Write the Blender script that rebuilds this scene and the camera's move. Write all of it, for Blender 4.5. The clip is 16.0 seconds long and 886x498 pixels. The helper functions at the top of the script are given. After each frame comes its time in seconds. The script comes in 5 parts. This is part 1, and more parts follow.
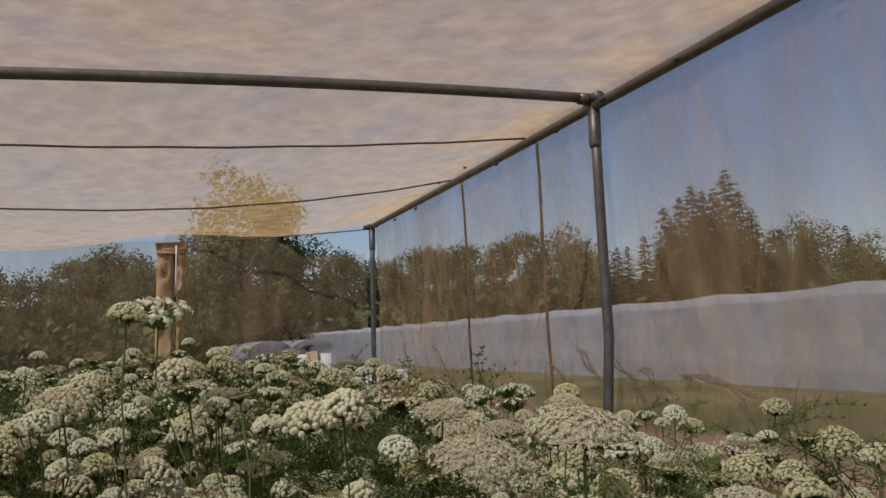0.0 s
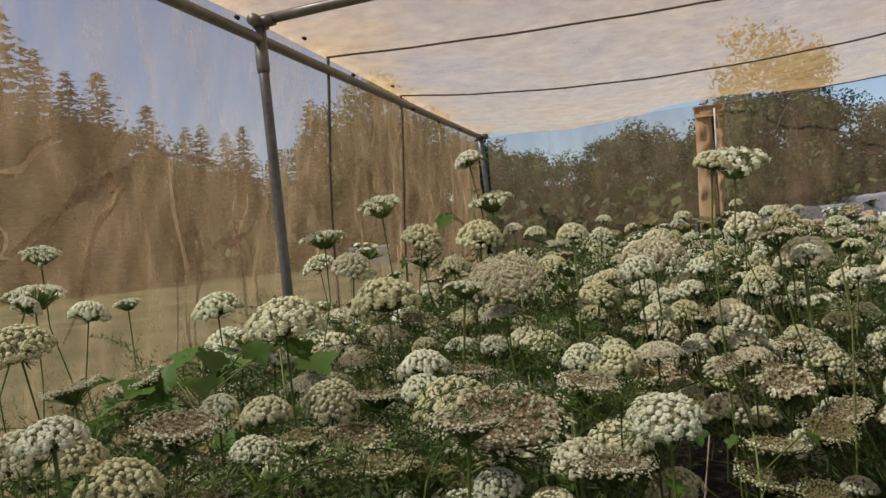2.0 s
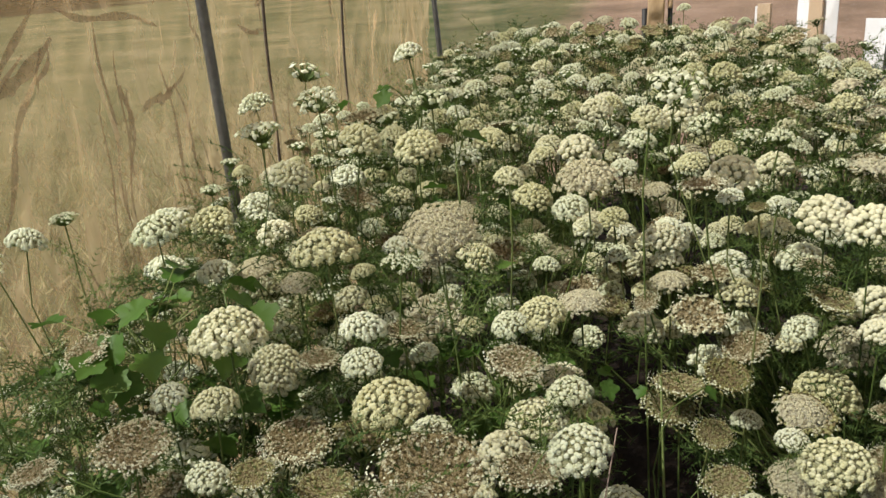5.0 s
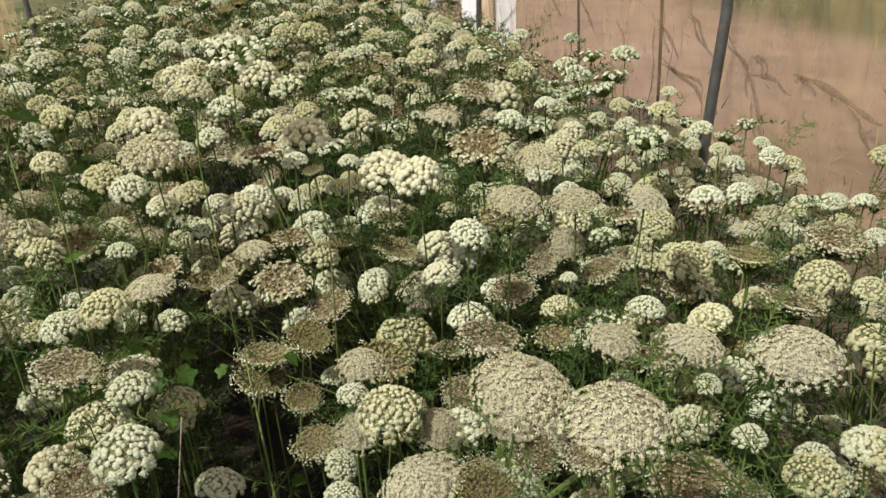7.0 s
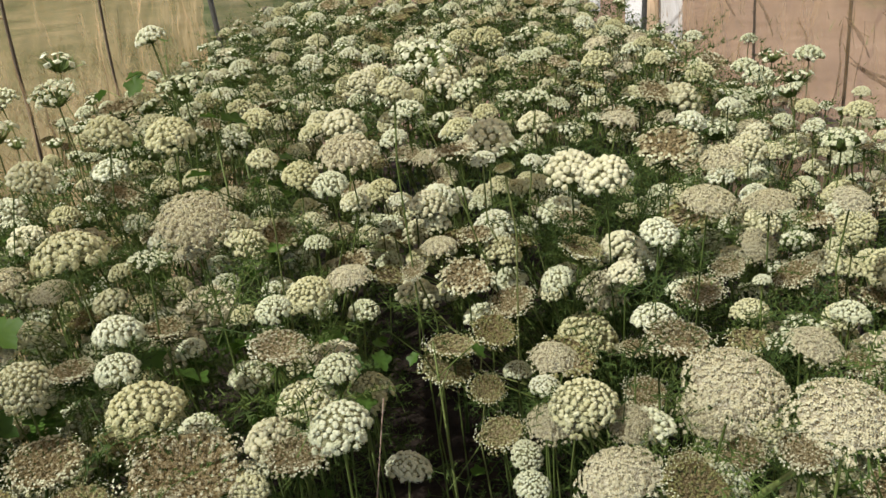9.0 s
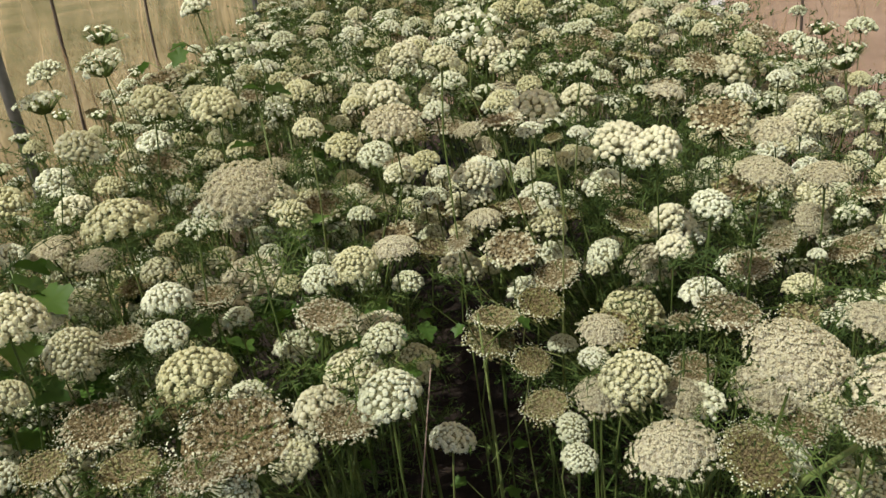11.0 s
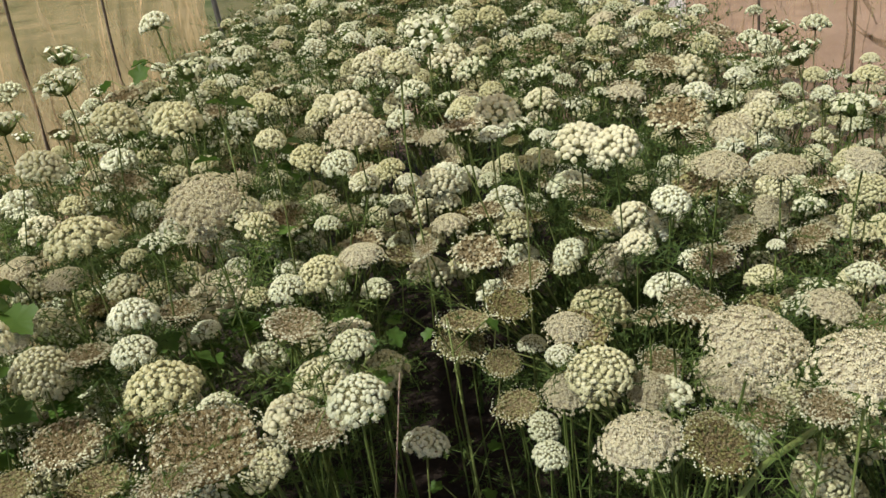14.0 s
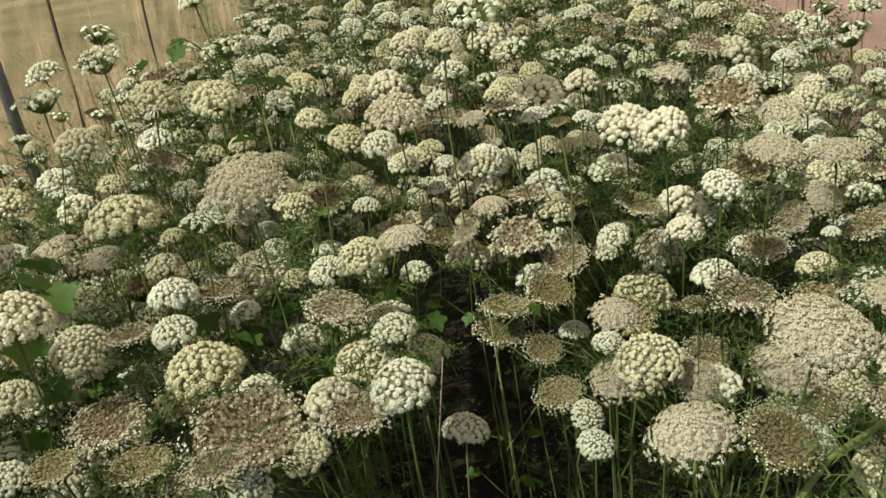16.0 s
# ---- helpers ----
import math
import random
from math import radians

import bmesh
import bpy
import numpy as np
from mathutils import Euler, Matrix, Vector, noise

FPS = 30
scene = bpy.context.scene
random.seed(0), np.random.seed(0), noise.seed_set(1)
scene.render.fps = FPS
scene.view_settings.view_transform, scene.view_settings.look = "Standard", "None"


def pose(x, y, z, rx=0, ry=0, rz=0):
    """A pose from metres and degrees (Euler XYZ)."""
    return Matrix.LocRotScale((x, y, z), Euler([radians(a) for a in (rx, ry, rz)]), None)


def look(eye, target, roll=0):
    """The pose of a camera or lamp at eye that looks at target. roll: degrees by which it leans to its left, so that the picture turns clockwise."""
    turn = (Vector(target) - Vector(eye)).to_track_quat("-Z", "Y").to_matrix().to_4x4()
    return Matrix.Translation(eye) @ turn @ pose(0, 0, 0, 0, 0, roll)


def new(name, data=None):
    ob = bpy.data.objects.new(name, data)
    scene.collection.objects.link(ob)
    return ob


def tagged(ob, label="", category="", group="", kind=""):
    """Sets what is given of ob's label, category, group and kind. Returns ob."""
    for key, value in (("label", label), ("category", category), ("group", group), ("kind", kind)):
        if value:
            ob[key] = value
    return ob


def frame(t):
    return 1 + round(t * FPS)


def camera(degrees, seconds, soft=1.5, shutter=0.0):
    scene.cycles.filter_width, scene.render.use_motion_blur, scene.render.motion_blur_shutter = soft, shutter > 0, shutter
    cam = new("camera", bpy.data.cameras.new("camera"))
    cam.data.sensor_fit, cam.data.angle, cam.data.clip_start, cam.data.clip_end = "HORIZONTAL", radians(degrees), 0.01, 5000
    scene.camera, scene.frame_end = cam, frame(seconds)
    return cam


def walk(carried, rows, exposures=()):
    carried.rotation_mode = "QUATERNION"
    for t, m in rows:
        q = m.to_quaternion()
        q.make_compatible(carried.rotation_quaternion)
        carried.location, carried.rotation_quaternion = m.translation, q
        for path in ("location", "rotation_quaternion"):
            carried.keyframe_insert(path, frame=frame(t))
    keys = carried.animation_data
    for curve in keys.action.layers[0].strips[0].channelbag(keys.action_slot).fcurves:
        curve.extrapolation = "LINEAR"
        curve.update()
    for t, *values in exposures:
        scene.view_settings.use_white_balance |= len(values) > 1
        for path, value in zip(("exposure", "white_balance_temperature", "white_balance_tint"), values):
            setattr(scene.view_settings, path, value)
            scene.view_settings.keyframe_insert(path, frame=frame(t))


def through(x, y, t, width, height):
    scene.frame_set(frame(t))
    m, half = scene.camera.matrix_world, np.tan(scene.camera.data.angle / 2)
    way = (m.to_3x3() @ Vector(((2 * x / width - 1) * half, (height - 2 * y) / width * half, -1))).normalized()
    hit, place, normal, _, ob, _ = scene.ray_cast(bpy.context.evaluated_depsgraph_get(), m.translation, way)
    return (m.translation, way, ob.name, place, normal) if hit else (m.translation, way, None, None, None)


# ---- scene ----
cam = camera(55.66, 16.0)
PATH = [
    (0, -0.039, 0.150, 1.381, 95.69, 3.15, -18.93),
    (0.5, -0.084, 0.135, 1.367, 92.89, 4.07, -5.54),
    (1, -0.132, 0.145, 1.364, 93.51, 5.91, 7.03),
    (1.5, -0.156, 0.155, 1.363, 90.80, 8.78, 14.42),
    (2, -0.148, 0.158, 1.346, 89.47, 5.23, 15.91),
    (2.5, -0.143, 0.158, 1.322, 87.02, 2.86, 17.08),
    (3, -0.131, 0.168, 1.378, 82.82, 2.49, 17.62),
    (3.2, -0.136, 0.174, 1.436, 81.23, 1.32, 17.18),
    (5.3, -0.102, 0.219, 1.770, 69.53, 4.75, 9.35),
    (5.5, -0.067, 0.228, 1.770, 68.95, 3.79, 5.22),
    (6, 0.008, 0.232, 1.772, 68.42, 2.71, -3.51),
    (6.5, 0.048, 0.244, 1.766, 67.57, 2.60, -8.89),
    (7, 0.078, 0.253, 1.760, 66.44, 2.78, -11.24),
    (7.5, 0.077, 0.254, 1.757, 65.81, 3.50, -11.24),
    (8, 0.054, 0.255, 1.756, 66.04, 4.46, -8.50),
    (8.5, 0.025, 0.240, 1.761, 67.15, 5.16, -4.90),
    (9, -0.004, 0.225, 1.760, 67.59, 5.35, -1.50),
    (9.2, -0.011, 0.219, 1.758, 67.63, 5.24, -0.54),
    (11.3, -0.032, 0.233, 1.744, 66.13, 5.73, 0.72),
    (11.5, -0.030, 0.230, 1.745, 66.05, 5.79, 0.40),
    (12, -0.018, 0.218, 1.748, 66.34, 5.99, -0.21),
    (12.5, -0.004, 0.210, 1.746, 66.64, 6.33, -0.64),
    (13, -0.000, 0.200, 1.749, 66.91, 6.32, -2.00),
    (13.5, -0.010, 0.207, 1.743, 67.12, 6.91, -1.21),
    (14, -0.014, 0.218, 1.736, 66.81, 7.10, -1.67),
    (14.5, -0.023, 0.223, 1.734, 66.91, 7.00, -1.10),
    (15, -0.036, 0.231, 1.730, 66.68, 7.11, -0.17),
    (15.5, -0.037, 0.241, 1.726, 65.96, 7.56, 0.14),
    (16, -0.044, 0.245, 1.726, 65.96, 7.20, 0.28),
]
walk(cam, [(t, pose(*p)) for t, *p in PATH],
     [(0.0, -0.12, 6500, 20), (1.0, 0.02, 6500, 19), (2.0, 0.31, 6500, 17), (3.2, 0.66, 6500, 13), (5.3, 0.84, 6500, 9), (16.0, 0.87, 6500, 10)])

# ---- light ----
world = bpy.data.worlds.new("sky")
scene.world = world
world.use_nodes = True
wn = world.node_tree
sky = wn.nodes.new("ShaderNodeTexSky")
sky.sky_type = "NISHITA"
sky.sun_disc = False
SUN_EL, SUN_AZ = 54.0, -118.0          # azimuth from +y towards +x
sky.sun_elevation, sky.sun_rotation = radians(SUN_EL), radians(SUN_AZ)
sky.air_density, sky.dust_density, sky.ozone_density = 1.0, 0.5, 2.0
wn.nodes["Background"].inputs["Strength"].default_value = 0.085
wn.links.new(sky.outputs["Color"], wn.nodes["Background"].inputs["Color"])
sun = new("sun", bpy.data.lights.new("sun", "SUN"))
sun.data.energy, sun.data.angle, sun.data.color = 4.6, radians(0.53), (1.0, 0.97, 0.90)
sx, sy = math.sin(radians(SUN_AZ)) * math.cos(radians(SUN_EL)), math.cos(radians(SUN_AZ)) * math.cos(radians(SUN_EL))
sun.matrix_world = look((20 * sx, 20 * sy, 20 * math.sin(radians(SUN_EL))), (0, 0, 0))

# ---- materials ----
def material(name):
    m = bpy.data.materials.new(name)
    m.use_nodes = True
    t = m.node_tree
    return m, t, t.nodes["Principled BSDF"], t.nodes["Material Output"]


def ramp(t, source, stops):
    r = t.nodes.new("ShaderNodeValToRGB")
    while len(r.color_ramp.elements) < len(stops):
        r.color_ramp.elements.new(0.5)
    for e, (at, colour) in zip(r.color_ramp.elements, stops):
        e.position, e.color = at, (*colour, 1)
    t.links.new(source, r.inputs[0])
    return r.outputs[0]


def noise_tex(t, scale, detail=4.0, rough=0.55, stretch=None, space="Object"):
    n = t.nodes.new("ShaderNodeTexNoise")
    n.inputs["Scale"].default_value, n.inputs["Detail"].default_value, n.inputs["Roughness"].default_value = scale, detail, rough
    c = t.nodes.new("ShaderNodeTexCoord")
    if stretch:
        mp = t.nodes.new("ShaderNodeMapping")
        mp.inputs["Scale"].default_value = stretch
        t.links.new(c.outputs[space], mp.inputs[0])
        t.links.new(mp.outputs[0], n.inputs["Vector"])
    else:
        t.links.new(c.outputs[space], n.inputs["Vector"])
    return n.outputs["Fac"]


def maths(t, op, a, b):
    n = t.nodes.new("ShaderNodeMath")
    n.operation = op
    for k, v in ((0, a), (1, b)):
        if isinstance(v, (int, float)):
            n.inputs[k].default_value = v
        else:
            t.links.new(v, n.inputs[k])
    return n.outputs[0]


def mixed(t, fac, a, b):
    n = t.nodes.new("ShaderNodeMix")
    n.data_type = "RGBA"
    for k, v in ((0, fac), (6, a), (7, b)):
        if isinstance(v, (int, float)):
            n.inputs[k].default_value = v
        elif isinstance(v, tuple):
            n.inputs[k].default_value = (*v, 1)
        else:
            t.links.new(v, n.inputs[k])
    return n.outputs[2]


def bump(t, p, height, strength, distance):
    b = t.nodes.new("ShaderNodeBump")
    b.inputs["Strength"].default_value, b.inputs["Distance"].default_value = strength, distance
    t.links.new(height, b.inputs["Height"])
    t.links.new(b.outputs[0], p.inputs["Normal"])


def leafy(t, p, out, colour, share):
    """Lets some light through thin leaves and petals."""
    tr = t.nodes.new("ShaderNodeBsdfTranslucent")
    t.links.new(colour, tr.inputs["Color"])
    mx = t.nodes.new("ShaderNodeMixShader")
    mx.inputs[0].default_value = share
    t.links.new(p.outputs[0], mx.inputs[1])
    t.links.new(tr.outputs[0], mx.inputs[2])
    t.links.new(mx.outputs[0], out.inputs["Surface"])


def speckled(name, stops, rough=0.7, share=0.2, by_object=0.5, spec=0.25, grain=0):
    """Plant tissue whose tint varies from piece to piece and from plant to plant."""
    m, t, p, out = material(name)
    g, o = t.nodes.new("ShaderNodeNewGeometry"), t.nodes.new("ShaderNodeObjectInfo")
    v = maths(t, "ADD", maths(t, "MULTIPLY", g.outputs["Random Per Island"], 1 - by_object),
              maths(t, "MULTIPLY", o.outputs["Random"], by_object))
    c = ramp(t, v, stops)
    t.links.new(c, p.inputs["Base Color"])
    p.inputs["Roughness"].default_value = rough
    p.inputs["Specular IOR Level"].default_value = spec
    if grain:                                 # single florets
        w, co = t.nodes.new("ShaderNodeTexVoronoi"), t.nodes.new("ShaderNodeTexCoord")
        w.inputs["Scale"].default_value = grain
        t.links.new(co.outputs["Object"], w.inputs["Vector"])
        bump(t, p, maths(t, "SUBTRACT", 1.0, w.outputs["Distance"]), 0.45, 0.002)
    if share:
        leafy(t, p, out, c, share)
    return m


def massed(name, stops, cells):
    """Florets too fine to part: a rough skin whose tint changes from floret to floret."""
    m, t, p, out = material(name)
    co, w = t.nodes.new("ShaderNodeTexCoord"), t.nodes.new("ShaderNodeTexVoronoi")
    w.inputs["Scale"].default_value = cells
    t.links.new(co.outputs["Object"], w.inputs["Vector"])
    sep = t.nodes.new("ShaderNodeSeparateColor")
    t.links.new(w.outputs["Color"], sep.inputs["Color"])
    o = t.nodes.new("ShaderNodeObjectInfo")
    v = maths(t, "ADD", maths(t, "MULTIPLY", sep.outputs[0], 0.75), maths(t, "MULTIPLY", o.outputs["Random"], 0.25))
    c = ramp(t, v, stops)
    t.links.new(c, p.inputs["Base Color"])
    p.inputs["Roughness"].default_value = 0.8
    p.inputs["Specular IOR Level"].default_value = 0.15
    bump(t, p, maths(t, "SUBTRACT", 1.0, w.outputs["Distance"]), 0.9, 0.004)
    leafy(t, p, out, c, 0.15)
    return m


PETAL = speckled("petal_cream", [(0.0, (0.48, 0.465, 0.239)), (0.3, (0.64, 0.63, 0.363)), (0.7, (0.72, 0.715, 0.46)), (1.0, (0.80, 0.80, 0.589))], share=0.2, grain=58)
PETAL_F = speckled("petal_lace", [(0.0, (0.47, 0.435, 0.267)), (0.3, (0.63, 0.595, 0.396)), (0.7, (0.72, 0.69, 0.488)), (1.0, (0.80, 0.78, 0.598))], share=0.2, grain=90)
PETAL_W = speckled("petal_white", [(0.0, (0.56, 0.60, 0.368)), (0.3, (0.71, 0.74, 0.515)), (0.7, (0.78, 0.81, 0.607)), (1.0, (0.85, 0.87, 0.708))], share=0.2, grain=58)
PETAL_P = speckled("petal_waxy_cream", [(0.0, (0.57, 0.555, 0.34)), (0.35, (0.70, 0.69, 0.46)), (1.0, (0.79, 0.775, 0.561))], share=0.2, rough=0.5, grain=70)
TAN = speckled("petal_faded_tan", [(0.0, (0.16, 0.125, 0.055)), (0.4, (0.31, 0.25, 0.13)), (0.75, (0.45, 0.385, 0.23)), (1.0, (0.62, 0.57, 0.40))], share=0.2, by_object=0.35, grain=80)
PINK = speckled("petal_faded_cream", [(0.0, (0.41, 0.38, 0.212)), (0.35, (0.58, 0.55, 0.35)), (1.0, (0.79, 0.77, 0.58))], share=0.2, by_object=0.35, grain=80)
OLIVE = speckled("petal_yellow_green", [(0.0, (0.24, 0.23, 0.075)), (0.5, (0.42, 0.41, 0.18)), (1.0, (0.60, 0.59, 0.34))], share=0.3, grain=80)
# greenish inner florets and lace, darkened further for the shade between clusters
MASS = massed("umbel_gap_shade_florets", [(0.0, (0.16, 0.17, 0.07)), (0.45, (0.36, 0.36, 0.19)), (1.0, (0.60, 0.59, 0.38))], 42)
MASS_LACE = massed("umbel_gap_shade_lace", [(0.0, (0.26, 0.225, 0.13)), (0.45, (0.50, 0.46, 0.31)), (1.0, (0.72, 0.68, 0.53))], 55)
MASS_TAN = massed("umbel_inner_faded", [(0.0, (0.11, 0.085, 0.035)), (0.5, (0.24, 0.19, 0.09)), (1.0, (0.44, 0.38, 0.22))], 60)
RAY = speckled("umbel_stalks", [(0.0, (0.06, 0.10, 0.025)), (0.6, (0.13, 0.20, 0.06)), (1.0, (0.26, 0.30, 0.12))], share=0.1)
BRACT = speckled("bracts", [(0.0, (0.05, 0.08, 0.018)), (0.6, (0.11, 0.16, 0.038)), (1.0, (0.21, 0.26, 0.075))], share=0.25)
STEM = speckled("stems", [(0.0, (0.065, 0.10, 0.024)), (0.6, (0.135, 0.185, 0.05)), (1.0, (0.24, 0.265, 0.10))], share=0.0, rough=0.5)
LEAF = speckled("feathery_leaves", [(0.0, (0.025, 0.050, 0.012)), (0.5, (0.068, 0.115, 0.026)), (1.0, (0.16, 0.225, 0.058))], share=0.25)
WEED = speckled("lobed_leaves", [(0.0, (0.045, 0.11, 0.02)), (0.5, (0.085, 0.17, 0.028)), (1.0, (0.14, 0.25, 0.05))], share=0.35, rough=0.5)
DRY = speckled("dry_stalk", [(0.0, (0.26, 0.185, 0.14)), (1.0, (0.42, 0.32, 0.26))], share=0.0)
NEEDLE = speckled("conifer_needles", [(0.0, (0.010, 0.022, 0.010)), (0.5, (0.022, 0.040, 0.016)), (1.0, (0.045, 0.065, 0.024))], share=0.1, by_object=0.35)
BROAD = speckled("broad_foliage", [(0.0, (0.018, 0.034, 0.010)), (0.5, (0.040, 0.066, 0.018)), (1.0, (0.085, 0.11, 0.032))], share=0.2, by_object=0.4)
STRAW = speckled("dry_grass", [(0.0, (0.12, 0.10, 0.045)), (0.5, (0.30, 0.25, 0.12)), (1.0, (0.10, 0.14, 0.04))], share=0.2, by_object=0.0)


def steel():
    m, t, p, out = material("galvanised_pipe")
    n = noise_tex(t, 30, 6, 0.65)
    n2 = noise_tex(t, 4, 3, 0.6)
    c = ramp(t, maths(t, "ADD", maths(t, "MULTIPLY", n, 0.6), maths(t, "MULTIPLY", n2, 0.4)), [(0.3, (0.09, 0.088, 0.085)), (0.55, (0.17, 0.168, 0.162)), (0.75, (0.28, 0.275, 0.26))])
    t.links.new(c, p.inputs["Base Color"])
    p.inputs["Metallic"].default_value = 0.6
    t.links.new(maths(t, "ADD", maths(t, "MULTIPLY", n, 0.25), 0.32), p.inputs["Roughness"])
    bump(t, p, n, 0.15, 0.002)
    return m


def plain(name, a, b, scale=20, rough=0.7, metal=0.0, stretch=None, bumped=0.2, dist=0.004):
    m, t, p, out = material(name)
    n = noise_tex(t, scale, 6, 0.65, stretch)
    n2 = noise_tex(t, scale * 0.13, 3, 0.5)
    c = ramp(t, maths(t, "ADD", maths(t, "MULTIPLY", n, 0.6), maths(t, "MULTIPLY", n2, 0.4)), [(0.32, a), (0.68, b)])
    t.links.new(c, p.inputs["Base Color"])
    p.inputs["Roughness"].default_value, p.inputs["Metallic"].default_value = rough, metal
    bump(t, p, n, bumped, dist)
    return m


def netting(name, low, high, thread, through, folds, tilt=(1, 1, 1), lit=0.5, edge_cover=None):
    """Fine woven netting: threads with open holes too small to see, denser where it folds over itself."""
    m, t, p, out = material(name)
    n = noise_tex(t, folds, 5, 0.6, tilt)
    n2 = noise_tex(t, folds * 5, 4, 0.6, tilt)
    cover = maths(t, "ADD", maths(t, "MULTIPLY", n, 0.65), maths(t, "MULTIPLY", n2, 0.35))
    mr = t.nodes.new("ShaderNodeMapRange")
    mr.inputs["From Min"].default_value, mr.inputs["From Max"].default_value = 0.36, 0.66
    mr.inputs["To Min"].default_value, mr.inputs["To Max"].default_value = low, high
    t.links.new(cover, mr.inputs["Value"])
    fac = mr.outputs[0]
    if edge_cover:                                   # coverage raised towards the edges
        axis, start, end, more = edge_cover
        co, xyz, hm = t.nodes.new("ShaderNodeTexCoord"), t.nodes.new("ShaderNodeSeparateXYZ"), t.nodes.new("ShaderNodeMapRange")
        t.links.new(co.outputs["Object"], xyz.inputs[0])
        hm.inputs["From Min"].default_value, hm.inputs["From Max"].default_value = start, end
        hm.inputs["To Min"].default_value, hm.inputs["To Max"].default_value = 0.0, more
        at = maths(t, "ABSOLUTE", xyz.outputs[axis], 0.0)
        t.links.new(maths(t, "ADD", at, maths(t, "MULTIPLY", maths(t, "SUBTRACT", n, 0.5), 0.9)), hm.inputs["Value"])
        fac = maths(t, "MINIMUM", maths(t, "ADD", fac, hm.outputs[0]), 0.95)
    c = ramp(t, n2, [(0.3, thread), (0.7, through)])
    df, tl, tp = t.nodes.new("ShaderNodeBsdfDiffuse"), t.nodes.new("ShaderNodeBsdfTranslucent"), t.nodes.new("ShaderNodeBsdfTransparent")
    t.links.new(c, df.inputs["Color"])
    t.links.new(c, tl.inputs["Color"])
    a, b = t.nodes.new("ShaderNodeMixShader"), t.nodes.new("ShaderNodeMixShader")
    a.inputs[0].default_value = lit
    t.links.new(df.outputs[0], a.inputs[1])
    t.links.new(tl.outputs[0], a.inputs[2])
    t.links.new(fac, b.inputs[0])
    t.links.new(tp.outputs[0], b.inputs[1])
    t.links.new(a.outputs[0], b.inputs[2])
    t.links.new(b.outputs[0], out.inputs["Surface"])
    t.nodes.remove(p)
    return m


PIPE = steel()
ROOF_NET = netting("tan_roof_netting", 0.44, 0.62, (0.57, 0.35, 0.115), (0.71, 0.52, 0.275), 2.2, (1, 0.9, 1), lit=0.65, edge_cover=("X", 1.2, 1.6, 0.22))
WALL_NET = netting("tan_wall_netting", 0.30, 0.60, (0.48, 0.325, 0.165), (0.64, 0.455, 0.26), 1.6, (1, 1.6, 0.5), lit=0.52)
# the walls' netting again, more open, threads darkened for its unlit side
END_NET_SHADED = netting("shaded_end_netting", 0.17, 0.40, (0.40, 0.28, 0.16), (0.52, 0.39, 0.25), 1.6, (1.6, 1, 0.5), lit=0.3)
# doubled netting of the folds: one tint darkened for shade, one paled for sun
FOLD_SHADE = netting("fold_shade_netting", 0.50, 0.80, (0.19, 0.13, 0.08), (0.36, 0.26, 0.16), 9, (1, 1, 1), lit=0.3)
FOLD_SUN = netting("fold_sun_tint_netting", 0.35, 0.70, (0.58, 0.44, 0.27), (0.74, 0.60, 0.40), 9, (1, 1, 1), lit=0.3)
WHITE_NET = netting("white_insect_netting", 0.60, 0.80, (0.42, 0.455, 0.50), (0.53, 0.565, 0.62), 0.5, (1, 1, 1.4), lit=0.5)
ROPE = plain("dark_rope", (0.06, 0.045, 0.035), (0.14, 0.11, 0.08), 60, 0.9)
WOOD = plain("weathered_wood", (0.36, 0.25, 0.15), (0.56, 0.42, 0.28), 14, 0.8, 0, (9, 9, 0.6))
CLOTH = plain("bunched_tan_netting", (0.36, 0.24, 0.13), (0.54, 0.39, 0.23), 18, 0.9, 0, (3, 3, 0.7), 0.5, 0.01)
WHITE = plain("white_plastic", (0.72, 0.72, 0.72), (0.82, 0.82, 0.82), 8, 0.5, bumped=0.05)
BLACK = plain("black_plastic", (0.015, 0.015, 0.015), (0.03, 0.03, 0.03), 30, 0.6)
BARK = plain("bark", (0.05, 0.035, 0.025), (0.13, 0.10, 0.075), 6, 0.95, 0, (4, 4, 0.5), 0.6, 0.05)


